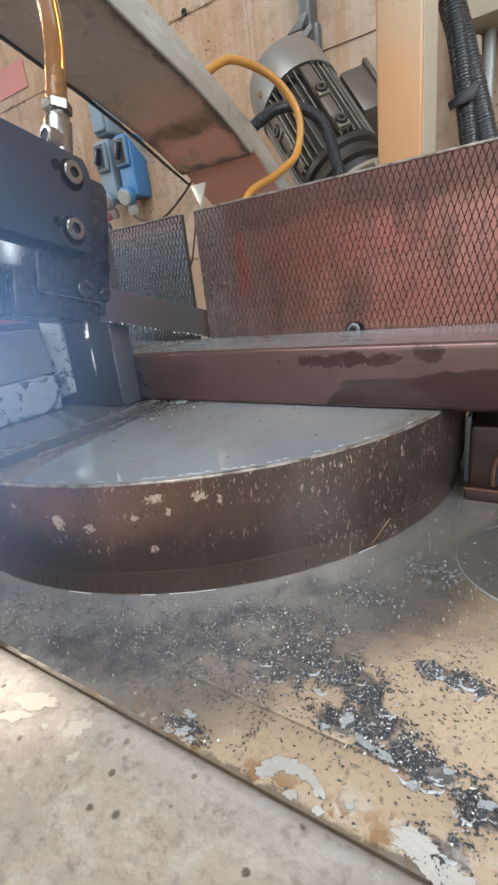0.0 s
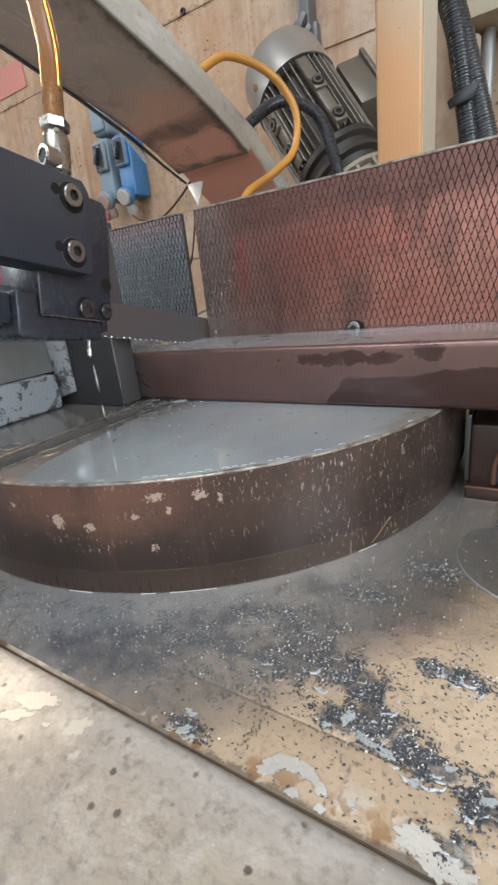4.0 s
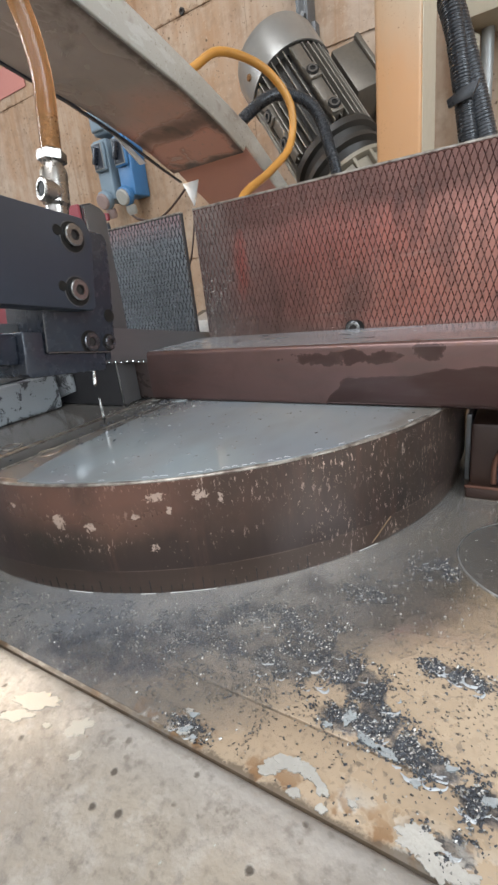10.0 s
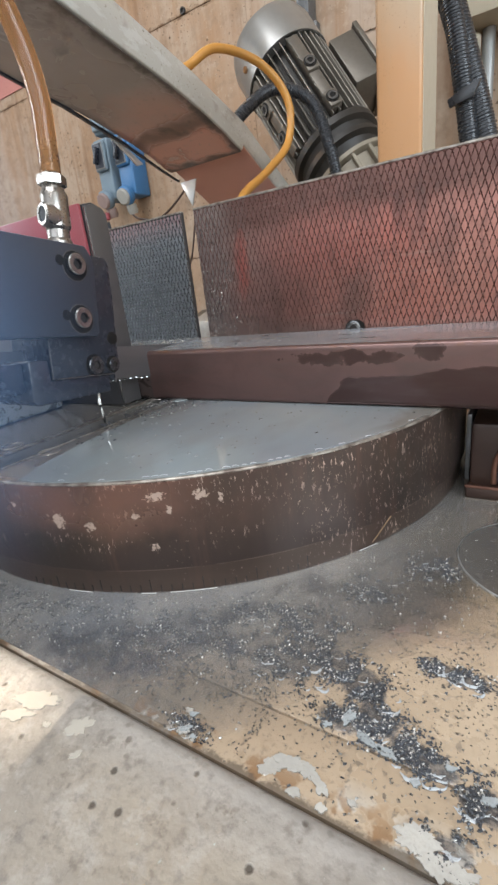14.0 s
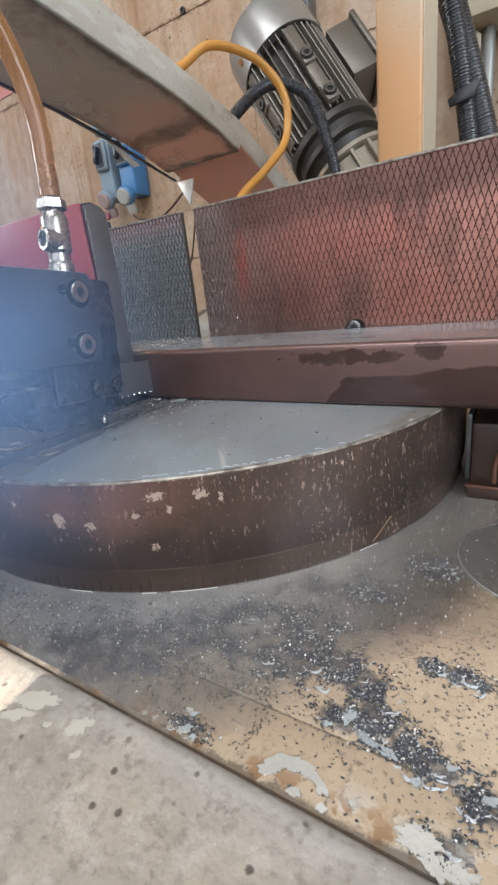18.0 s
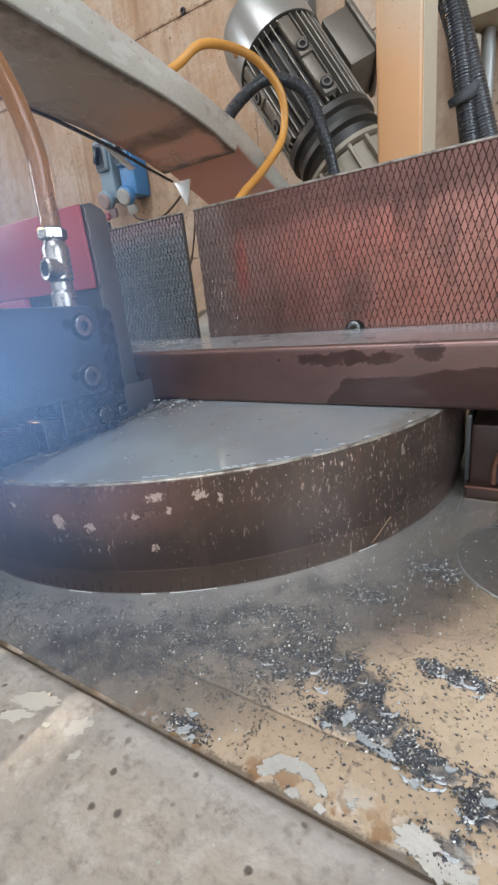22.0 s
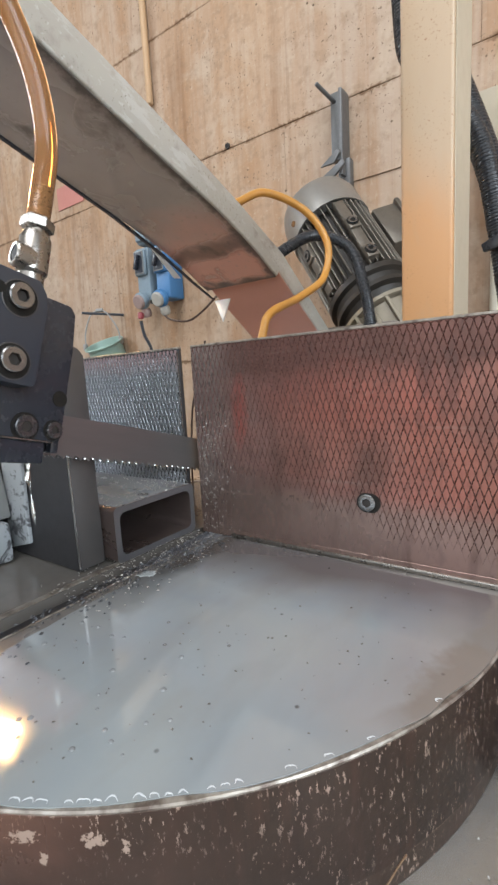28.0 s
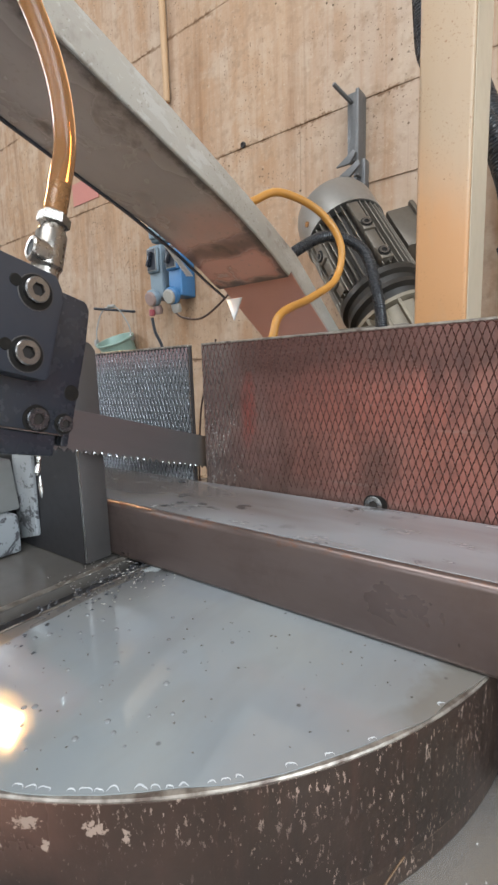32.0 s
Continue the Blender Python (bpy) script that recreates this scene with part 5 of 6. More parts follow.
# orange hose looping from the bow to the column
hp("feed_hose", sweep([(-0.185, 0.16, 0.325), (-0.160, 0.205, 0.357), (-0.135, 0.24, 0.386), (-0.10, 0.30, 0.382), (-0.076, 0.337, 0.343), (-0.077, 0.337, 0.288), (-0.080, 0.275, 0.233), (-0.084, 0.208, 0.185),
                       (-0.088, 0.200, 0.152), (-0.095, 0.20, 0.10), (-0.11, 0.22, 0.03)], 0.0056, 16, 10), ORANGE, "orange rubber hose in a loop")
hp("motor_conduit", sweep([(-0.17, 0.29, 0.29), (-0.149, 0.33, 0.345), (-0.115, 0.37, 0.381), (-0.066, 0.40, 0.362), (-0.040, 0.41, 0.296), (-0.029, 0.42, 0.238), (-0.02, 0.43, 0.12)], 0.0094, 16, 8, 0.0009, 0.0034), CONDUIT,
   "black corrugated motor conduit")

# motor: ribbed body, fan cowl, terminal box, gearbox
AX = Vector((0.54, -0.10, -0.84)).normalized()
MC = Vector((-0.1925, 0.551, 0.512))
side = Vector((0.80, 0.52, 0.10))
side = (side - AX * side.dot(AX)).normalized()
MM = Matrix.Translation(MC) @ Matrix((side, AX.cross(side), AX)).transposed().to_4x4()


def bearing(v):
    """The angle round the motor's axis at which v points outwards."""
    v = Vector(v)
    return math.degrees(math.atan2(v.dot(AX.cross(side)), v.dot(side)))


def mp(name, bm, material, label="", parent=None):
    bm.transform(MM)
    return hp(name, bm, material, label, parent)


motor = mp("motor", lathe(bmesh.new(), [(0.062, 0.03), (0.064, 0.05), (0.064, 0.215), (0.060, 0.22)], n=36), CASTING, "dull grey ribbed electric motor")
mp("fan_cowl", lathe(bmesh.new(), [(0.03, -0.062), (0.066, -0.056), (0.079, -0.046), (0.084, -0.028), (0.084, 0.034), (0.081, 0.034), (0.077, 0.030)], n=48), FAN, "smooth light grey fan cowl", motor)
for k in range(40):
    a = 9 * k
    fin = box(0.064, 0.0815, -0.0009, 0.0009, 0.036, 0.212, bevel=0.0006, seg=1)
    fin.transform(pose(0, 0, 0, 0, 0, a))
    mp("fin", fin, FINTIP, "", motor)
for a, z in ((bearing((0.40, -0.80, 0.42)), 0.108), (bearing((0.40, -0.80, 0.42)), 0.188), (bearing((-0.5, -0.8, -0.3)), 0.100), (bearing((-0.5, -0.8, -0.3)), 0.168)):
    lug = bmesh.new()
    slab(lug, 0.070, 0.088, -0.011, 0.011, z - 0.016, z + 0.016, 0.003)
    lug.transform(pose(0, 0, 0, 0, 0, a))
    mp("lug", lug, ALU, "", motor)
    ring = lathe(bmesh.new(), [(0.0088, 0), (0.0088, 0.003), (0.0050, 0.003), (0.0045, 0.0005)], pose(0.088, 0, z, 0, 90, 0), 18)
    ring.transform(pose(0, 0, 0, 0, 0, a))
    mp("lug_screw", ring, BOLT, "", motor)
    pit = lathe(bmesh.new(), [(0.0116, 0.0002), (0.0112, 0.0012)], pose(0.088, 0, z, 0, 90, 0), 18)
    pit.transform(pose(0, 0, 0, 0, 0, a))
    mp("lug_recess", pit, HOLE, "", motor)
for v in ((0.40, -0.80, 0.42), (-0.5, -0.8, -0.3)):
    rail = box(0.0665, 0.0830, -0.010, 0.010, 0.040, 0.205, bevel=0.002)
    rail.transform(pose(0, 0, 0, 0, 0, bearing(v)))
    mp("mount_rail", rail, ALU, "", motor)
screw = lathe(bmesh.new(), [(0.006, 0), (0.0055, 0.003), (0.002, 0.0036)], pose(0.0835, 0, 0.008, 0, 90, 0), 14)
screw.transform(pose(0, 0, 0, 0, 0, bearing((-0.55, -0.80, -0.1))))
mp("cowl_screw", screw, HOSE, "brass cowl screw", motor)
tb = bmesh.new()
slab(tb, 0.075, 0.125, -0.045, 0.045, 0.045, 0.15, 0.004)
tb.transform(pose(0, 0, 0, 0, 0, 4))
mp("terminal_box", tb, ALU, "grey terminal box", motor)
tl = bmesh.new()
slab(tl, 0.125, 0.135, -0.05, 0.05, 0.038, 0.157, 0.003)
tl.transform(pose(0, 0, 0, 0, 0, 4))
mp("box_lid", tl, ALU, "", motor)
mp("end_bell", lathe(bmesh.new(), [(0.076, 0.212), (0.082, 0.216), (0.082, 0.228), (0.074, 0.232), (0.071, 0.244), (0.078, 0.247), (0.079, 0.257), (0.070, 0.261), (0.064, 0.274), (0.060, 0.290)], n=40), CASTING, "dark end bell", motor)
GEAR = worn("dusty_beige_casting", (0.24, 0.205, 0.15), 0.5, 0.2, 50, 0.6)
mp("flange", lathe(bmesh.new(), [(0.078, 0.284), (0.086, 0.287), (0.086, 0.294), (0.078, 0.298)], n=40), GEAR, "", motor)
gear = mp("gearbox", lathe(bmesh.new(), [(0.08, 0.300), (0.086, 0.304), (0.086, 0.37), (0.07, 0.39)], n=24), GEAR, "ribbed light grey gearbox")
for k in range(20):
    fin = box(0.080, 0.096, -0.003, 0.003, 0.302, 0.37, bevel=0.001, seg=1)
    fin.transform(pose(0, 0, 0, 0, 0, 18 * k))
    mp("rib", fin, GEAR, "", gear)
arm_link = bmesh.new()
slab(arm_link, -0.14, 0.02, 0.42, 0.52, 0.02, 0.24, 0.01)
hp("gear_mount", arm_link, ALU)


# ---- work lamp above the table ----
GLOW = bpy.data.materials.new("warm_lamp_glow")
GLOW.use_nodes = True
gb = GLOW.node_tree.nodes["Principled BSDF"]
gb.inputs["Emission Color"].default_value = (1.0, 0.52, 0.18, 1)
gb.inputs["Emission Strength"].default_value = 45.0
LP, LD = Vector((-0.64, 0.075, 0.545)), Vector((0.74, -0.31, -0.60)).normalized()
work_lamp = thing("work_lamp", "small warm work lamp on a bent arm", "lamp", pose(0, 0, -0.065))
lm = Matrix.Translation(Vector((0, 0, 0.065))) @ along(LP, LP + LD)
part("shade", lathe(bmesh.new(), [(0.02, -0.09), (0.028, -0.08), (0.03, -0.03), (0.058, 0.012), (0.055, 0.012), (0.028, -0.025)], lm, 32), BLACK, work_lamp, "black conical shade")
glow = box(-0.030, 0.030, -0.024, 0.024, -0.004, 0.006, bevel=0.002)
glow.transform(lm @ pose(0, 0, 0, 0, 0, 38))
part("bulb", glow, GLOW, work_lamp, "glowing warm rectangular panel")
back = LP - LD * 0.09 + Vector((0, 0, 0.065))
part("arm", sweep([tuple(back), tuple(back + Vector((-0.06, 0.0, 0.03))), (-0.80, 0.04, 0.55), (-0.84, 0.03, 0.35), (-0.85, 0.03, 0.0)], 0.008, 12), BLACK, work_lamp)

# ---- the rectangular tube, in two lengths ----
def tube_bm(length, w=0.0800, h=0.0400, t=0.0046, r=0.0036):
    """Hollow section from x = 0, back on y = 0, underside on z = 0."""
    def ring(inset, rad):
        pts = []
        for cx, cz, a0 in ((-inset - rad, h - inset - rad, 0), (-w + inset + rad, h - inset - rad, 90), (-w + inset + rad, inset + rad, 180), (-inset - rad, inset + rad, 270)):
            for i in range(7):
                a = radians(a0 + 15 * i)
                pts.append((cx + rad * math.cos(a), cz + rad * math.sin(a)))
        return pts
    bm = bmesh.new()
    n = 28
    loops = []
    for x, pts in ((0, ring(0, r)), (length, ring(0, r)), (length, ring(t, 0.0052)), (0, ring(t, 0.0052))):
        loops.append([bm.verts.new((x, a, b)) for a, b in pts])
    for k in range(4):
        a, b = loops[k], loops[(k + 1) % 4]
        for i in range(n):
            bm.faces.new((a[i], a[(i + 1) % n], b[(i + 1) % n], b[i])).material_index = k % 2
    bmesh.ops.recalc_face_normals(bm, faces=bm.faces)
    return bm


SHINE = worn("sawn_dull_steel", (0.15, 0.145, 0.15), 0.35, 0.6, 90, 0.7)
cut_piece = solo("cut_tube", tube_bm(0.62), TUBE, "brown rectangular steel tube length, wet and stained", "steel tube", pose(-0.0078, -0.001, 0.0008), "steel tubes")
stock = solo("stock_tube", tube_bm(1.5), STOCK, "long brown rectangular steel tube in the vise", "steel tube", pose(-1.5079, -0.001, 0.0008), "steel tubes")
for tube in (cut_piece, stock):
    tube.data.materials.append(SHINE)

film = part("wet_film", box(0.003, 0.617, -0.0765, -0.0035, 0.0400, 0.0403, bevel=0.0001, seg=1), WETTOP, cut_piece, "wet film on the top face, sky reflection in its grey")
part("wet_film", box(0.3, 1.498, -0.0765, -0.0035, 0.0400, 0.0403, bevel=0.0001, seg=1), WETTOP, stock, "wet film on the stock's top, sky reflection in its grey")

# ---- swarf ----
random.seed(21)


def shards(places, size, name, material, label):
    """Tiny curled chips scattered over a surface."""
    verts, faces = [], []
    for p, up in places:
        s = size * random.uniform(0.5, 1.6)
        u = Vector((random.gauss(0, 1), random.gauss(0, 1), random.gauss(0, 1)))
        u = (u - up * u.dot(up)).normalized()
        v = up.cross(u)
        n = len(verts)
        w = random.uniform(0.4, 0.85)
        for a, b, c in ((-1, -w, 0), (1, -w * 0.7, 0.3), (0.9, w, 0), (-0.8, w * 0.8, 0.5), (0.05, 0, 1.1)):
            verts.append(tuple(p + u * a * s + v * b * s + up * c * s * 0.7))
        faces += [(n, n + 1, n + 4), (n + 1, n + 2, n + 4), (n + 2, n + 3, n + 4), (n + 3, n, n + 4), (n + 3, n + 2, n + 1, n)]
    me = bpy.data.meshes.new(name)
    me.from_pydata(verts, [], faces)
    me.update()
    me.materials.append(material)
    return tagged(new(name, me), label, "swarf" if label else "", kind="stuff")


def scatter(n, x0, x1, y0, y1, z, keep=lambda x, y: True):
    out = []
    while len(out) < n:
        x, y = random.uniform(x0, x1), random.uniform(y0, y1)
        if keep(x, y):
            out.append((Vector((x, y, z)), Vector((0, 0, 1))))
    return out


def clumped(n, spread):
    """Places on the base: most in clumps, the rest strewn between them."""
    out = []
    while len(out) < n:
        if random.random() < spread:
            x, y = random.uniform(-0.1, 0.42), random.uniform(-0.275, -0.07)
        else:
            cx, cy, rx, ry = random.choices(CLUMPS, [math.sqrt(c[2] * c[3]) for c in CLUMPS])[0]
            x, y = random.gauss(cx, rx), random.gauss(cy, ry)
            if noise.noise(Vector((x * 150, y * 150, 4.0))) < -0.05:
                continue
        if math.hypot(x - DX, y - DY) > DR + 0.003 and y > -0.2755:
            out.append((Vector((x, y, -0.06465)), Vector((0, 0, 1))))
    return out


shards(clumped(3400, 0.25), 0.00040, "base_swarf", CHIP, "fine bright swarf strewn on the wet base")
MUD = worn("black_wet_swarf", (0.050, 0.053, 0.060), 0.3, 0.15, 90, 0.6, 0.02)
shards(clumped(10500, 0.03), 0.00041, "black_swarf", MUD, "black wet swarf clumped on the base")
GRIT = worn("brown_wet_grit", (0.095, 0.082, 0.068), 0.35, 0.1, 90, 0.6, 0.02)
strewn = scatter(1300, 0.165, 0.285, -0.262, -0.125, -0.06465, lambda x, y: math.hypot(x - DX, y - DY) > DR + 0.006 and noise.noise(Vector((x * 60, y * 60, 9.0))) > -0.15)
strewn += scatter(800, 0.10, 0.19, -0.2755, -0.245, -0.06465, lambda x, y: noise.noise(Vector((x * 70, y * 70, 2.0))) > 0.0)
shards(strewn, 0.00034, "strewn_swarf", GRIT, "brown-grey swarf strewn between the clumps on the base")
shards(clumped(2600, 0.9), 0.00034, "loose_grit", GRIT, "loose brown grit strewn over the wet base")
shards(scatter(150, 0.034, 0.2, -0.23, -0.004, 0.0010, lambda x, y: math.hypot(x - DX, y - DY) < DR - 0.008), 0.00045, "table_swarf", GRIT, "dark swarf specks on the turntable")
on_stock = shards([(Vector((1.5 - abs(random.gauss(0, 0.05)) - 0.001, random.uniform(-0.078, -0.002), 0.0404)), Vector((0, 0, 1))) for _ in range(260)], 0.0006, "top_swarf", CHIP, "")
on_stock.parent = stock
near_slot = [(Vector((random.gauss(0.008, 0.016), random.uniform(-0.13, -0.002), 0.0010)), Vector((0, 0, 1))) for _ in range(420)]
shards(near_slot, 0.0006, "slot_swarf", CHIP, "bright swarf heaped along the blade slot")
slot_mud = [(Vector((abs(random.gauss(0.0, 0.013)) + 0.005, -abs(random.gauss(0, 0.075)) - 0.002, 0.0010)), Vector((0, 0, 1))) for _ in range(900)]
shards(slot_mud, 0.0008, "slot_sludge", MUD, "dark wet swarf along the blade slot")
on_fence = [(Vector((abs(random.gauss(0, 0.017)) + 0.002, -0.0009, min(0.14, abs(random.gauss(0.045, 0.03)) + 0.004))), Vector((0, -1, 0))) for _ in range(210)]
shards(on_fence, 0.0005, "fence_swarf", CHIP, "bright swarf stuck on the fence beside the slot")
BEAD = worn("clear_coolant_bead", (0.17, 0.178, 0.18), 0.06, 0.0, 200, 0.8, 0.03)
beads = bmesh.new()
for p, _ in scatter(34, 0.03, 0.13, -0.235, -0.13, 0.0009, lambda x, y: math.hypot(x - DX, y - DY) < DR - 0.006):
    r = random.uniform(0.0006, 0.0014)
    lathe(beads, [(r, 0), (r * 0.85, r * 0.25), (r * 0.45, r * 0.42), (r * 0.05, r * 0.46)], Matrix.Translation(p), 10)
tagged(new("table_beads", mesh_of("table_beads", beads, BEAD)), "round beads of coolant lying on the wet turntable", "coolant", kind="stuff")
SPLASH = worn("pale_coolant_foam", (0.46, 0.44, 0.395), 0.2, 0, 330, 0.6, 0.25)
random.seed(31)


def blot(cx, cy, r, z, long=1.0, turn=0.0, n=96):
    """A low irregular patch."""
    k = random.uniform(0, 50)
    pts = []
    for i in range(n):
        a = 2 * math.pi * i / n
        c, s = math.cos(a), math.sin(a)
        q = r * max(0.25, 1 + 0.6 * noise.noise(Vector((c * 1.5 + k, s * 1.5, k))) + 0.3 * noise.noise(Vector((c * 4 + k, s * 4, 2 * k))) + 0.25 * noise.noise(Vector((c * 11 + k, s * 11, k))))
        x, y = q * math.cos(a) * long, q * math.sin(a)
        pts.append((cx + x * math.cos(turn) - y * math.sin(turn), cy + x * math.sin(turn) + y * math.cos(turn)))
    return prism(pts, z, z + 0.0005, "z")


for x, y, r, long, turn in ((0.2000, -0.2706, 0.0026, 1.5, 0.5), (0.2045, -0.2672, 0.0023, 2.2, 0.3), (0.2105, -0.2672, 0.0021, 2.0, -0.3), (0.2160, -0.2693, 0.0016, 1.9, -0.5), (0.2442, -0.2707, 0.0034, 1.5, 0.2),
                            (0.2490, -0.2740, 0.0026, 2.0, -0.3), (0.2555, -0.2738, 0.0020, 2.0, 0.1), (0.2258, -0.2698, 0.0010, 1.4, 0.0), (0.2095, -0.2747, 0.0012, 1.8, 0.2), (0.2185, -0.2752, 0.0010, 1.6, 0.1),
                            (0.1626, -0.2661, 0.0011, 1.4, 0.3), (0.1657, -0.2734, 0.0014, 1.5, 0.6), (0.1705, -0.2746, 0.0009, 1.6, 0.0)):
    solo("pale_patch", blot(x, y, r, -0.06504 + 0.0003 * random.random(), long, turn), SPLASH, "pale bare patch on the wet machine base", "stain", group="bare patches")
# pale crescents shaped as glints of coolant round the clumps, and along the turntable's edge
def crescents(rows, name, material, label, lift=0.35):
    verts, faces = [], []
    for x, y, z, r, wide, turn, span in rows:
        n, base = 14, len(verts)
        k = random.uniform(0, 99)
        for i in range(n + 1):
            u = i / n
            a = radians(turn + (u - 0.5) * span)
            q = r * (1 + 0.35 * noise.noise(Vector((k, u * 3.0, 0))))
            w = wide * max(0.06, math.sin(math.pi * u)) * (1 + 0.6 * noise.noise(Vector((u * 6, k, 1))))
            for d, h in ((-0.5, 0), (0, 1), (0.5, 0)):
                verts.append((x + (q + d * w) * math.cos(a) * 1.25, y + (q + d * w) * math.sin(a), z + h * wide * lift))
        for i in range(n):
            for j in (0, 1):
                p = base + 3 * i + j
                faces.append((p, p + 1, p + 4, p + 3))
    me = bpy.data.meshes.new(name)
    me.from_pydata(verts, [], faces)
    me.update()
    me.materials.append(material)
    for poly in me.polygons:
        poly.use_smooth = True
    return tagged(new(name, me), label, "coolant", kind="stuff")


rims = []
for cx, cy, rx, ry in CLUMPS[2:]:
    for _ in range(5):
        rims.append((random.gauss(cx, rx * 0.7), random.gauss(cy - ry * 0.5, ry * 0.6), -0.0650, random.uniform(0.0009, 0.0022), random.uniform(0.0005, 0.0010), random.gauss(-62, 25), random.uniform(90, 170)))
for x, y, r, wide, turn, span in ((0.1774, -0.2330, 0.0024, 0.0011, -60, 150), (0.1864, -0.2335, 0.0018, 0.0010, -70, 150), (0.1955, -0.2275, 0.0036, 0.0013, -62, 140), (0.203, -0.2358, 0.0020, 0.0012, -60, 170),
                                  (0.2077, -0.2274, 0.0022, 0.0012, -60, 150), (0.2155, -0.2308, 0.0022, 0.0012, -50, 160), (0.2275, -0.2340, 0.0030, 0.0015, -55, 140), (0.2387, -0.2535, 0.0024, 0.0016, -70, 150),
                                  (0.2455, -0.2528, 0.0030, 0.0014, -70, 150), (0.2395, -0.2102, 0.0022, 0.0013, -70, 170), (0.2502, -0.2096, 0.0036, 0.0014, -72, 120), (0.2534, -0.2148, 0.0020, 0.0011, -40, 150), (0.2553, -0.2565, 0.0026, 0.0013, -60, 150)):
    rims.append((x, y, -0.0648, r, wide, turn, span))
rims = [q for q in rims if q[1] > -0.274 and math.hypot(q[0] - DX, q[1] - DY) > DR + 0.004]
GLINT = worn("pale_coolant_glint", (0.42, 0.44, 0.45), 0.08, 0, 200, 0.8, 0.05)
FOAM = worn("pale_blue_foam", (0.35, 0.375, 0.375), 0.2, 0, 500, 0.55, 0.3)
solo("foam_spot", blot(0.0225, -0.0820, 0.0036, 0.0010, 1.6, 0.6), FOAM, "pale blue-grey foam spot beside the slot", "foam")
# pale blots for foam and for bright glints painted among it
for x, y, r, long, turn in ((0.2163, -0.2436, 0.0022, 1.5, 1.3), (0.2240, -0.2492, 0.0017, 3.0, -0.35), (0.2312, -0.2506, 0.0018, 2.2, -0.2), (0.2102, -0.2495, 0.0012, 1.5, 0.4), (0.1650, -0.2668, 0.0012, 1.8, 0.3),
                            (0.1660, -0.2728, 0.0013, 2.2, 0.7), (0.1703, -0.2740, 0.0010, 1.5, 0.2), (0.2494, -0.2470, 0.0011, 1.8, 0.2), (0.2605, -0.2520, 0.0016, 1.8, 0.4), (0.2410, -0.2560, 0.0013, 1.6, -0.2)):
    solo("foam_spot", blot(x, y, r * 0.8, -0.0648, long, turn), FOAM, "pale blue-grey spot for foam and coolant glints on the base", "foam", group="foam on the base")
crescents(rims, "coolant_rims", GLINT, "pale crescents painting coolant glints round the swarf clumps")
edge = []
for a, r in [(-74, 0.0016), (-68, 0.0012), (-39, 0.0016), (-35.5, 0.0014), (-31, 0.0012), (-22, 0.0012)] + [(-62 + 1.15 * i, random.uniform(0.0011, 0.0019)) for i in range(17) if i % 5 != 3]:
    q = radians(a)
    edge.append((DX + (DR - 0.0022) * math.cos(q), DY + (DR - 0.0022) * math.sin(q), 0.0009, r, 0.0006, a + 180, 175))
crescents(edge, "edge_beads", GLINT, "pale crescents painting glints on coolant beads at the turntable edge")
# pale blots paint the sun's glare on wet concrete
SILLGLARE = worn("cream_sun_glare", (0.42, 0.385, 0.325), 0.12, 0, 60, 0.9)
for x, y, r, long, turn in ((0.1075, -0.2905, 0.0030, 3.0, 0.35), (0.1050, -0.2985, 0.0022, 2.6, 0.5), (0.1320, -0.2905, 0.0030, 1.4, 0.9), (0.1200, -0.2960, 0.0010, 1.6, 0.4), (0.1395, -0.2990, 0.0011, 1.8, 1.2)):
    solo("wet_mark", blot(x, y, r, -0.0616, long, turn), SILLGLARE, "cream blot painting sun glare on the wet sill", "stain", group="wet marks")


# drops of coolant falling from the guide shoe
DROP = (0.004, -0.1425, -0.0375)
drops = []
for k in range(4):
    bm = lathe(bmesh.new(), [(0.0003, -0.0052), (0.0010, -0.0036), (0.0013, 0.0), (0.0009, 0.0030), (0.0003, 0.0062)], n=10)
    drops.append(solo("coolant_drop", bm, TOOTH, "falling drop of milky coolant", "drop", group="falling drops"))

# blue lens glare built as three ragged veils that drift as one puff
def mat_lens_haze():
    k = Mat("blue_lens_haze", (0.20, 0.34, 0.60), 1.0, 0.0, 0.0)
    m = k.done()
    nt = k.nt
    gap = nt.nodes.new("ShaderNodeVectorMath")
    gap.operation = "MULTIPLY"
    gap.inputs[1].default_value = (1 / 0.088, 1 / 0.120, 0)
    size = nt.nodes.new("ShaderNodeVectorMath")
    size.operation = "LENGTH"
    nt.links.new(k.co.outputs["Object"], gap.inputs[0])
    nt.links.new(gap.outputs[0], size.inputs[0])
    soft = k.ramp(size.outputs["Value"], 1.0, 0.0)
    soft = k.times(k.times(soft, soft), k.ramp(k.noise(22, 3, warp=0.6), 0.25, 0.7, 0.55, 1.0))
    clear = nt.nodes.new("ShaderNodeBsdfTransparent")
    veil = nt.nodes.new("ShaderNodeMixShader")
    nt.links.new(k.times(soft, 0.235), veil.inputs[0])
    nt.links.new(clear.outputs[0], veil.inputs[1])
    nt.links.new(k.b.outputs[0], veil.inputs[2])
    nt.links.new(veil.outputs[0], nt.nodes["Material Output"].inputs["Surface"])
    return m


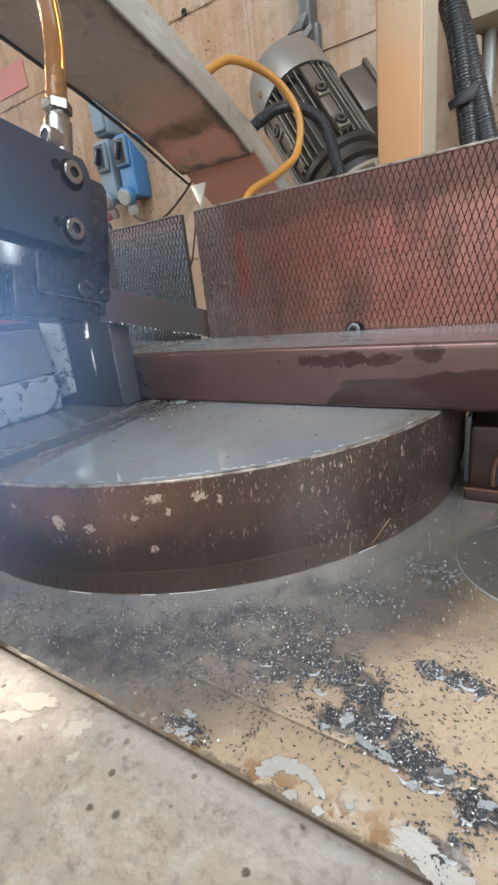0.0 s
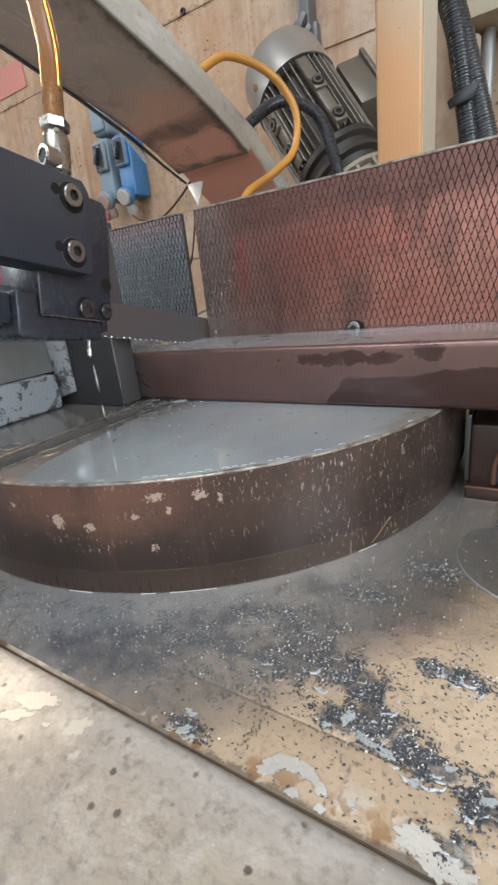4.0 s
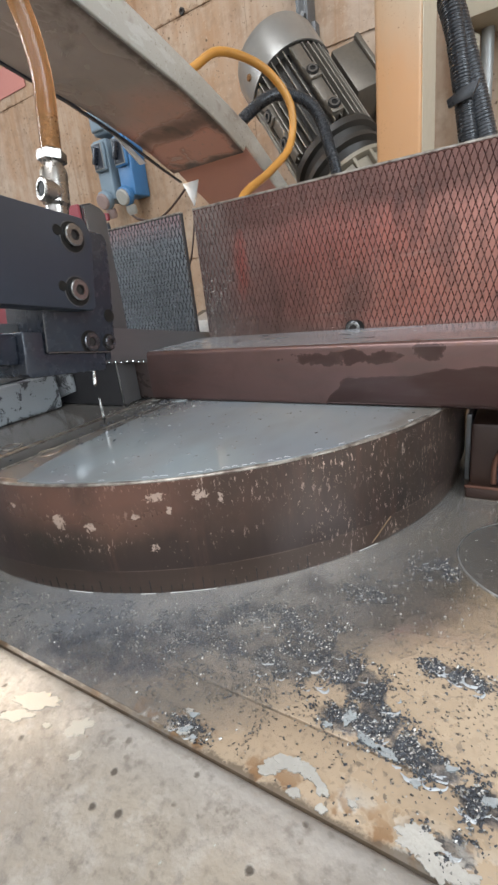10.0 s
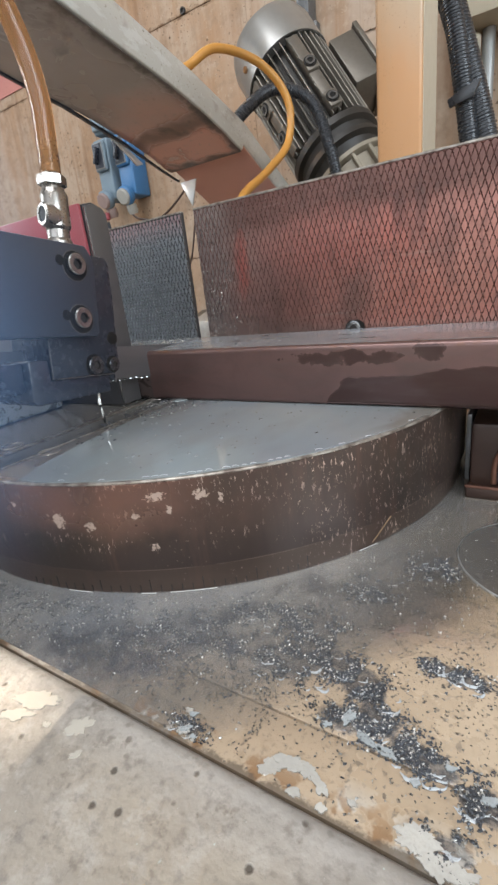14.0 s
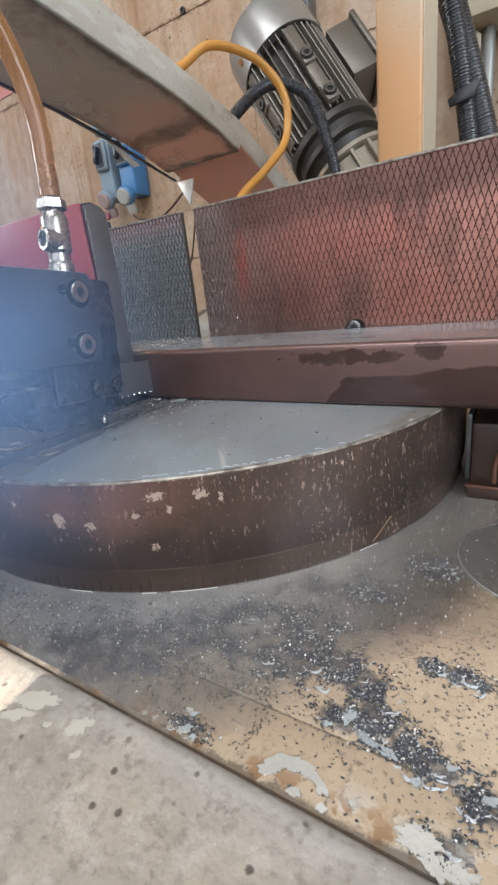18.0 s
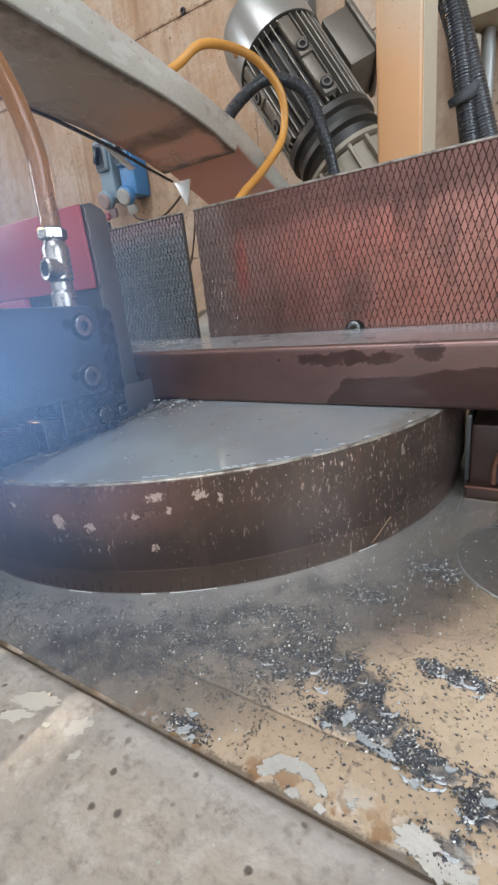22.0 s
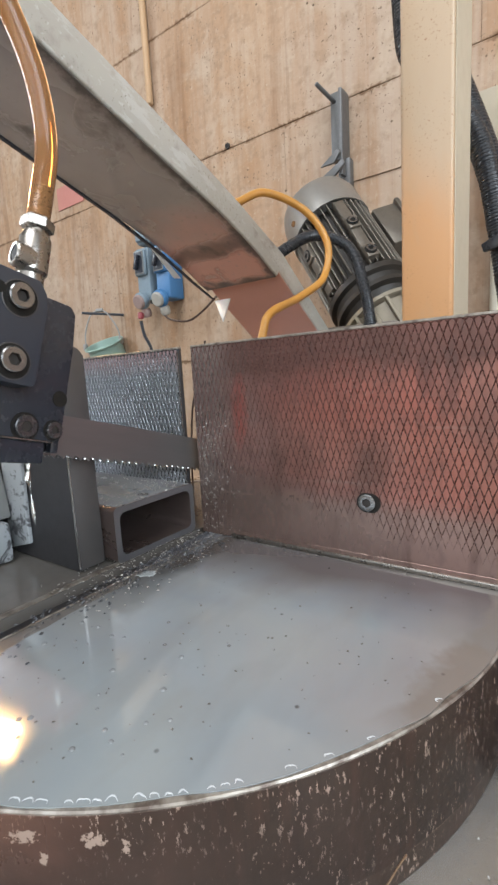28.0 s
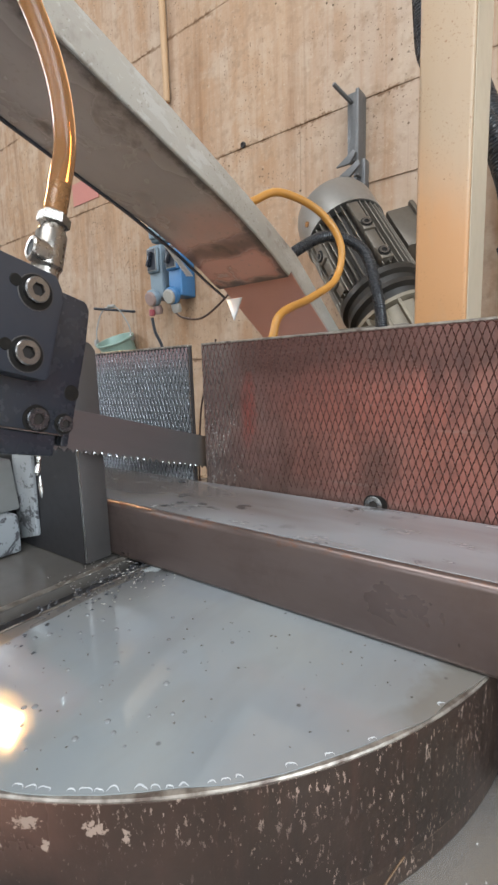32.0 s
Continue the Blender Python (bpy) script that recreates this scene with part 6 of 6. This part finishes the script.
LENSHAZE = mat_lens_haze()
smoke = thing("smoke_puff", "blue veils painting the lens's glare haze", "smoke", kind="stuff")
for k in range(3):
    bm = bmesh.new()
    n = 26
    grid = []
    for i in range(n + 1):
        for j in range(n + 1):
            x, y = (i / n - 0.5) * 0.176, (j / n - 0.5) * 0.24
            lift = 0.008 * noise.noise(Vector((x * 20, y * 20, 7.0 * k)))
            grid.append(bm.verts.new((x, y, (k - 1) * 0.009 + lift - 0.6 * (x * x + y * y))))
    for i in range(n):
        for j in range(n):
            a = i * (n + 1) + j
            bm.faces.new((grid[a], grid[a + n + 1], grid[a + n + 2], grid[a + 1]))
    part("veil", bm, LENSHAZE, smoke)

# ---- what moves ----
def swing(a):
    return pose(0, PY, PZ, -a)


def motions():
    turns = (
        (0, 13.18), (1, 12.78), (2, 12.38), (3, 11.98), (3.5, 11.80), (5.5, 11.12), (6, 10.94), (7, 10.52), (8, 10.06), (9, 9.60), (10, 9.12), (11, 8.63), (12, 8.15),
        (13, 7.68), (14, 7.22), (14.5, 6.99), (16.5, 6.06), (17, 5.83), (18, 5.37), (19, 4.87), (20, 4.37), (21, 3.78), (22, 3.18), (23, 2.62), (23.5, 2.45),
        (24.0, 2.44), (24.2, 2.75), (24.5, 4.35), (25, 6.97), (25.5, 9.34), (26.0, 11.7), (26.5, 13.9), (26.8, 14.8), (27.1, 14.95), (27.5, 14.95), (32, 14.95))
    walk(head, [(t, swing(a)) for t, a in turns])
    # each drop forms under the shoe, falls to the table and starts again
    for k, drop in enumerate(drops):
        rows, t = [], 0.0
        while t <= 32.0:
            a = float(np.interp(t, [q[0] for q in turns], [q[1] for q in turns]))
            p = swing(a) @ (Vector(DROP) - Vector((0, PY, PZ)))
            u = (t * FPS + 3 * k) % 12
            deep = max(0.0, p.z - 0.006)
            fall = min(deep, 0.5 * 9.8 * (max(0.0, u - 7) / FPS) ** 2)
            rows.append((t, pose(p.x, p.y, p.z - fall)))
            t += 1 / FPS
        walk(drop, rows)
    # the haze veils face the camera beside the guide and drift off as the bow lifts
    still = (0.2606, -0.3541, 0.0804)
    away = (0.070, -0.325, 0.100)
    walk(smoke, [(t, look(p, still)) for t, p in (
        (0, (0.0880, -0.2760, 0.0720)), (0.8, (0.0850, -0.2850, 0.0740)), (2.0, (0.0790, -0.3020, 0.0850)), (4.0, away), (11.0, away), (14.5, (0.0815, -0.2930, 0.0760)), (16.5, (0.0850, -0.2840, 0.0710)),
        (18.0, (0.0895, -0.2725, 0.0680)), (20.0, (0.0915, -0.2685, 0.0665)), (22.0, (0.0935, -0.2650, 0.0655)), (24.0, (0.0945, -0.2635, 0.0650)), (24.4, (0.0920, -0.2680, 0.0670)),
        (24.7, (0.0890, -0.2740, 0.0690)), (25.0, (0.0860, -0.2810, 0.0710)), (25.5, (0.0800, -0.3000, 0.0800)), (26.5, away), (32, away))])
    y, z = -0.001, 0.0008
    walk(cut_piece, [(0, pose(-0.0078, y, z)), (23.15, pose(-0.0078, y, z)), (23.2, pose(-0.003, y - 0.002, z)), (23.3, pose(0.040, -0.030, 0.001, 0, 0, -1)),
                     (23.4, pose(0.092, -0.058, 0.004, 0, 0, -2)), (23.5, pose(0.138, -0.085, 0.002, 0, 0, -3)), (23.6, pose(0.205, -0.105, -0.006, 0, 0, -4)),
                     (23.7, pose(0.36, -0.105, -0.012, 0, 0, -3)), (23.9, pose(0.62, -0.10, -0.03, 0, 0, -2)), (24.2, pose(0.85, -0.09, -0.0645)), (32, pose(0.85, -0.09, -0.0645))])
    L = -1.5
    walk(stock, [(0, pose(L - 0.0079, y, z)), (30.68, pose(L - 0.0079, y, z)), (30.75, pose(L + 0.004, y, z)), (30.8, pose(L + 0.024, y, z)), (30.9, pose(L + 0.064, y, z)), (31.0, pose(L + 0.127, y, z)),
                 (31.1, pose(L + 0.203, y, z)), (31.2, pose(L + 0.29, y, z)), (31.3, pose(L + 0.36, y, z)), (31.4, pose(L + 0.40, y, z)), (31.5, pose(L + 0.41, y, z)), (32, pose(L + 0.41, y, z))])


motions()
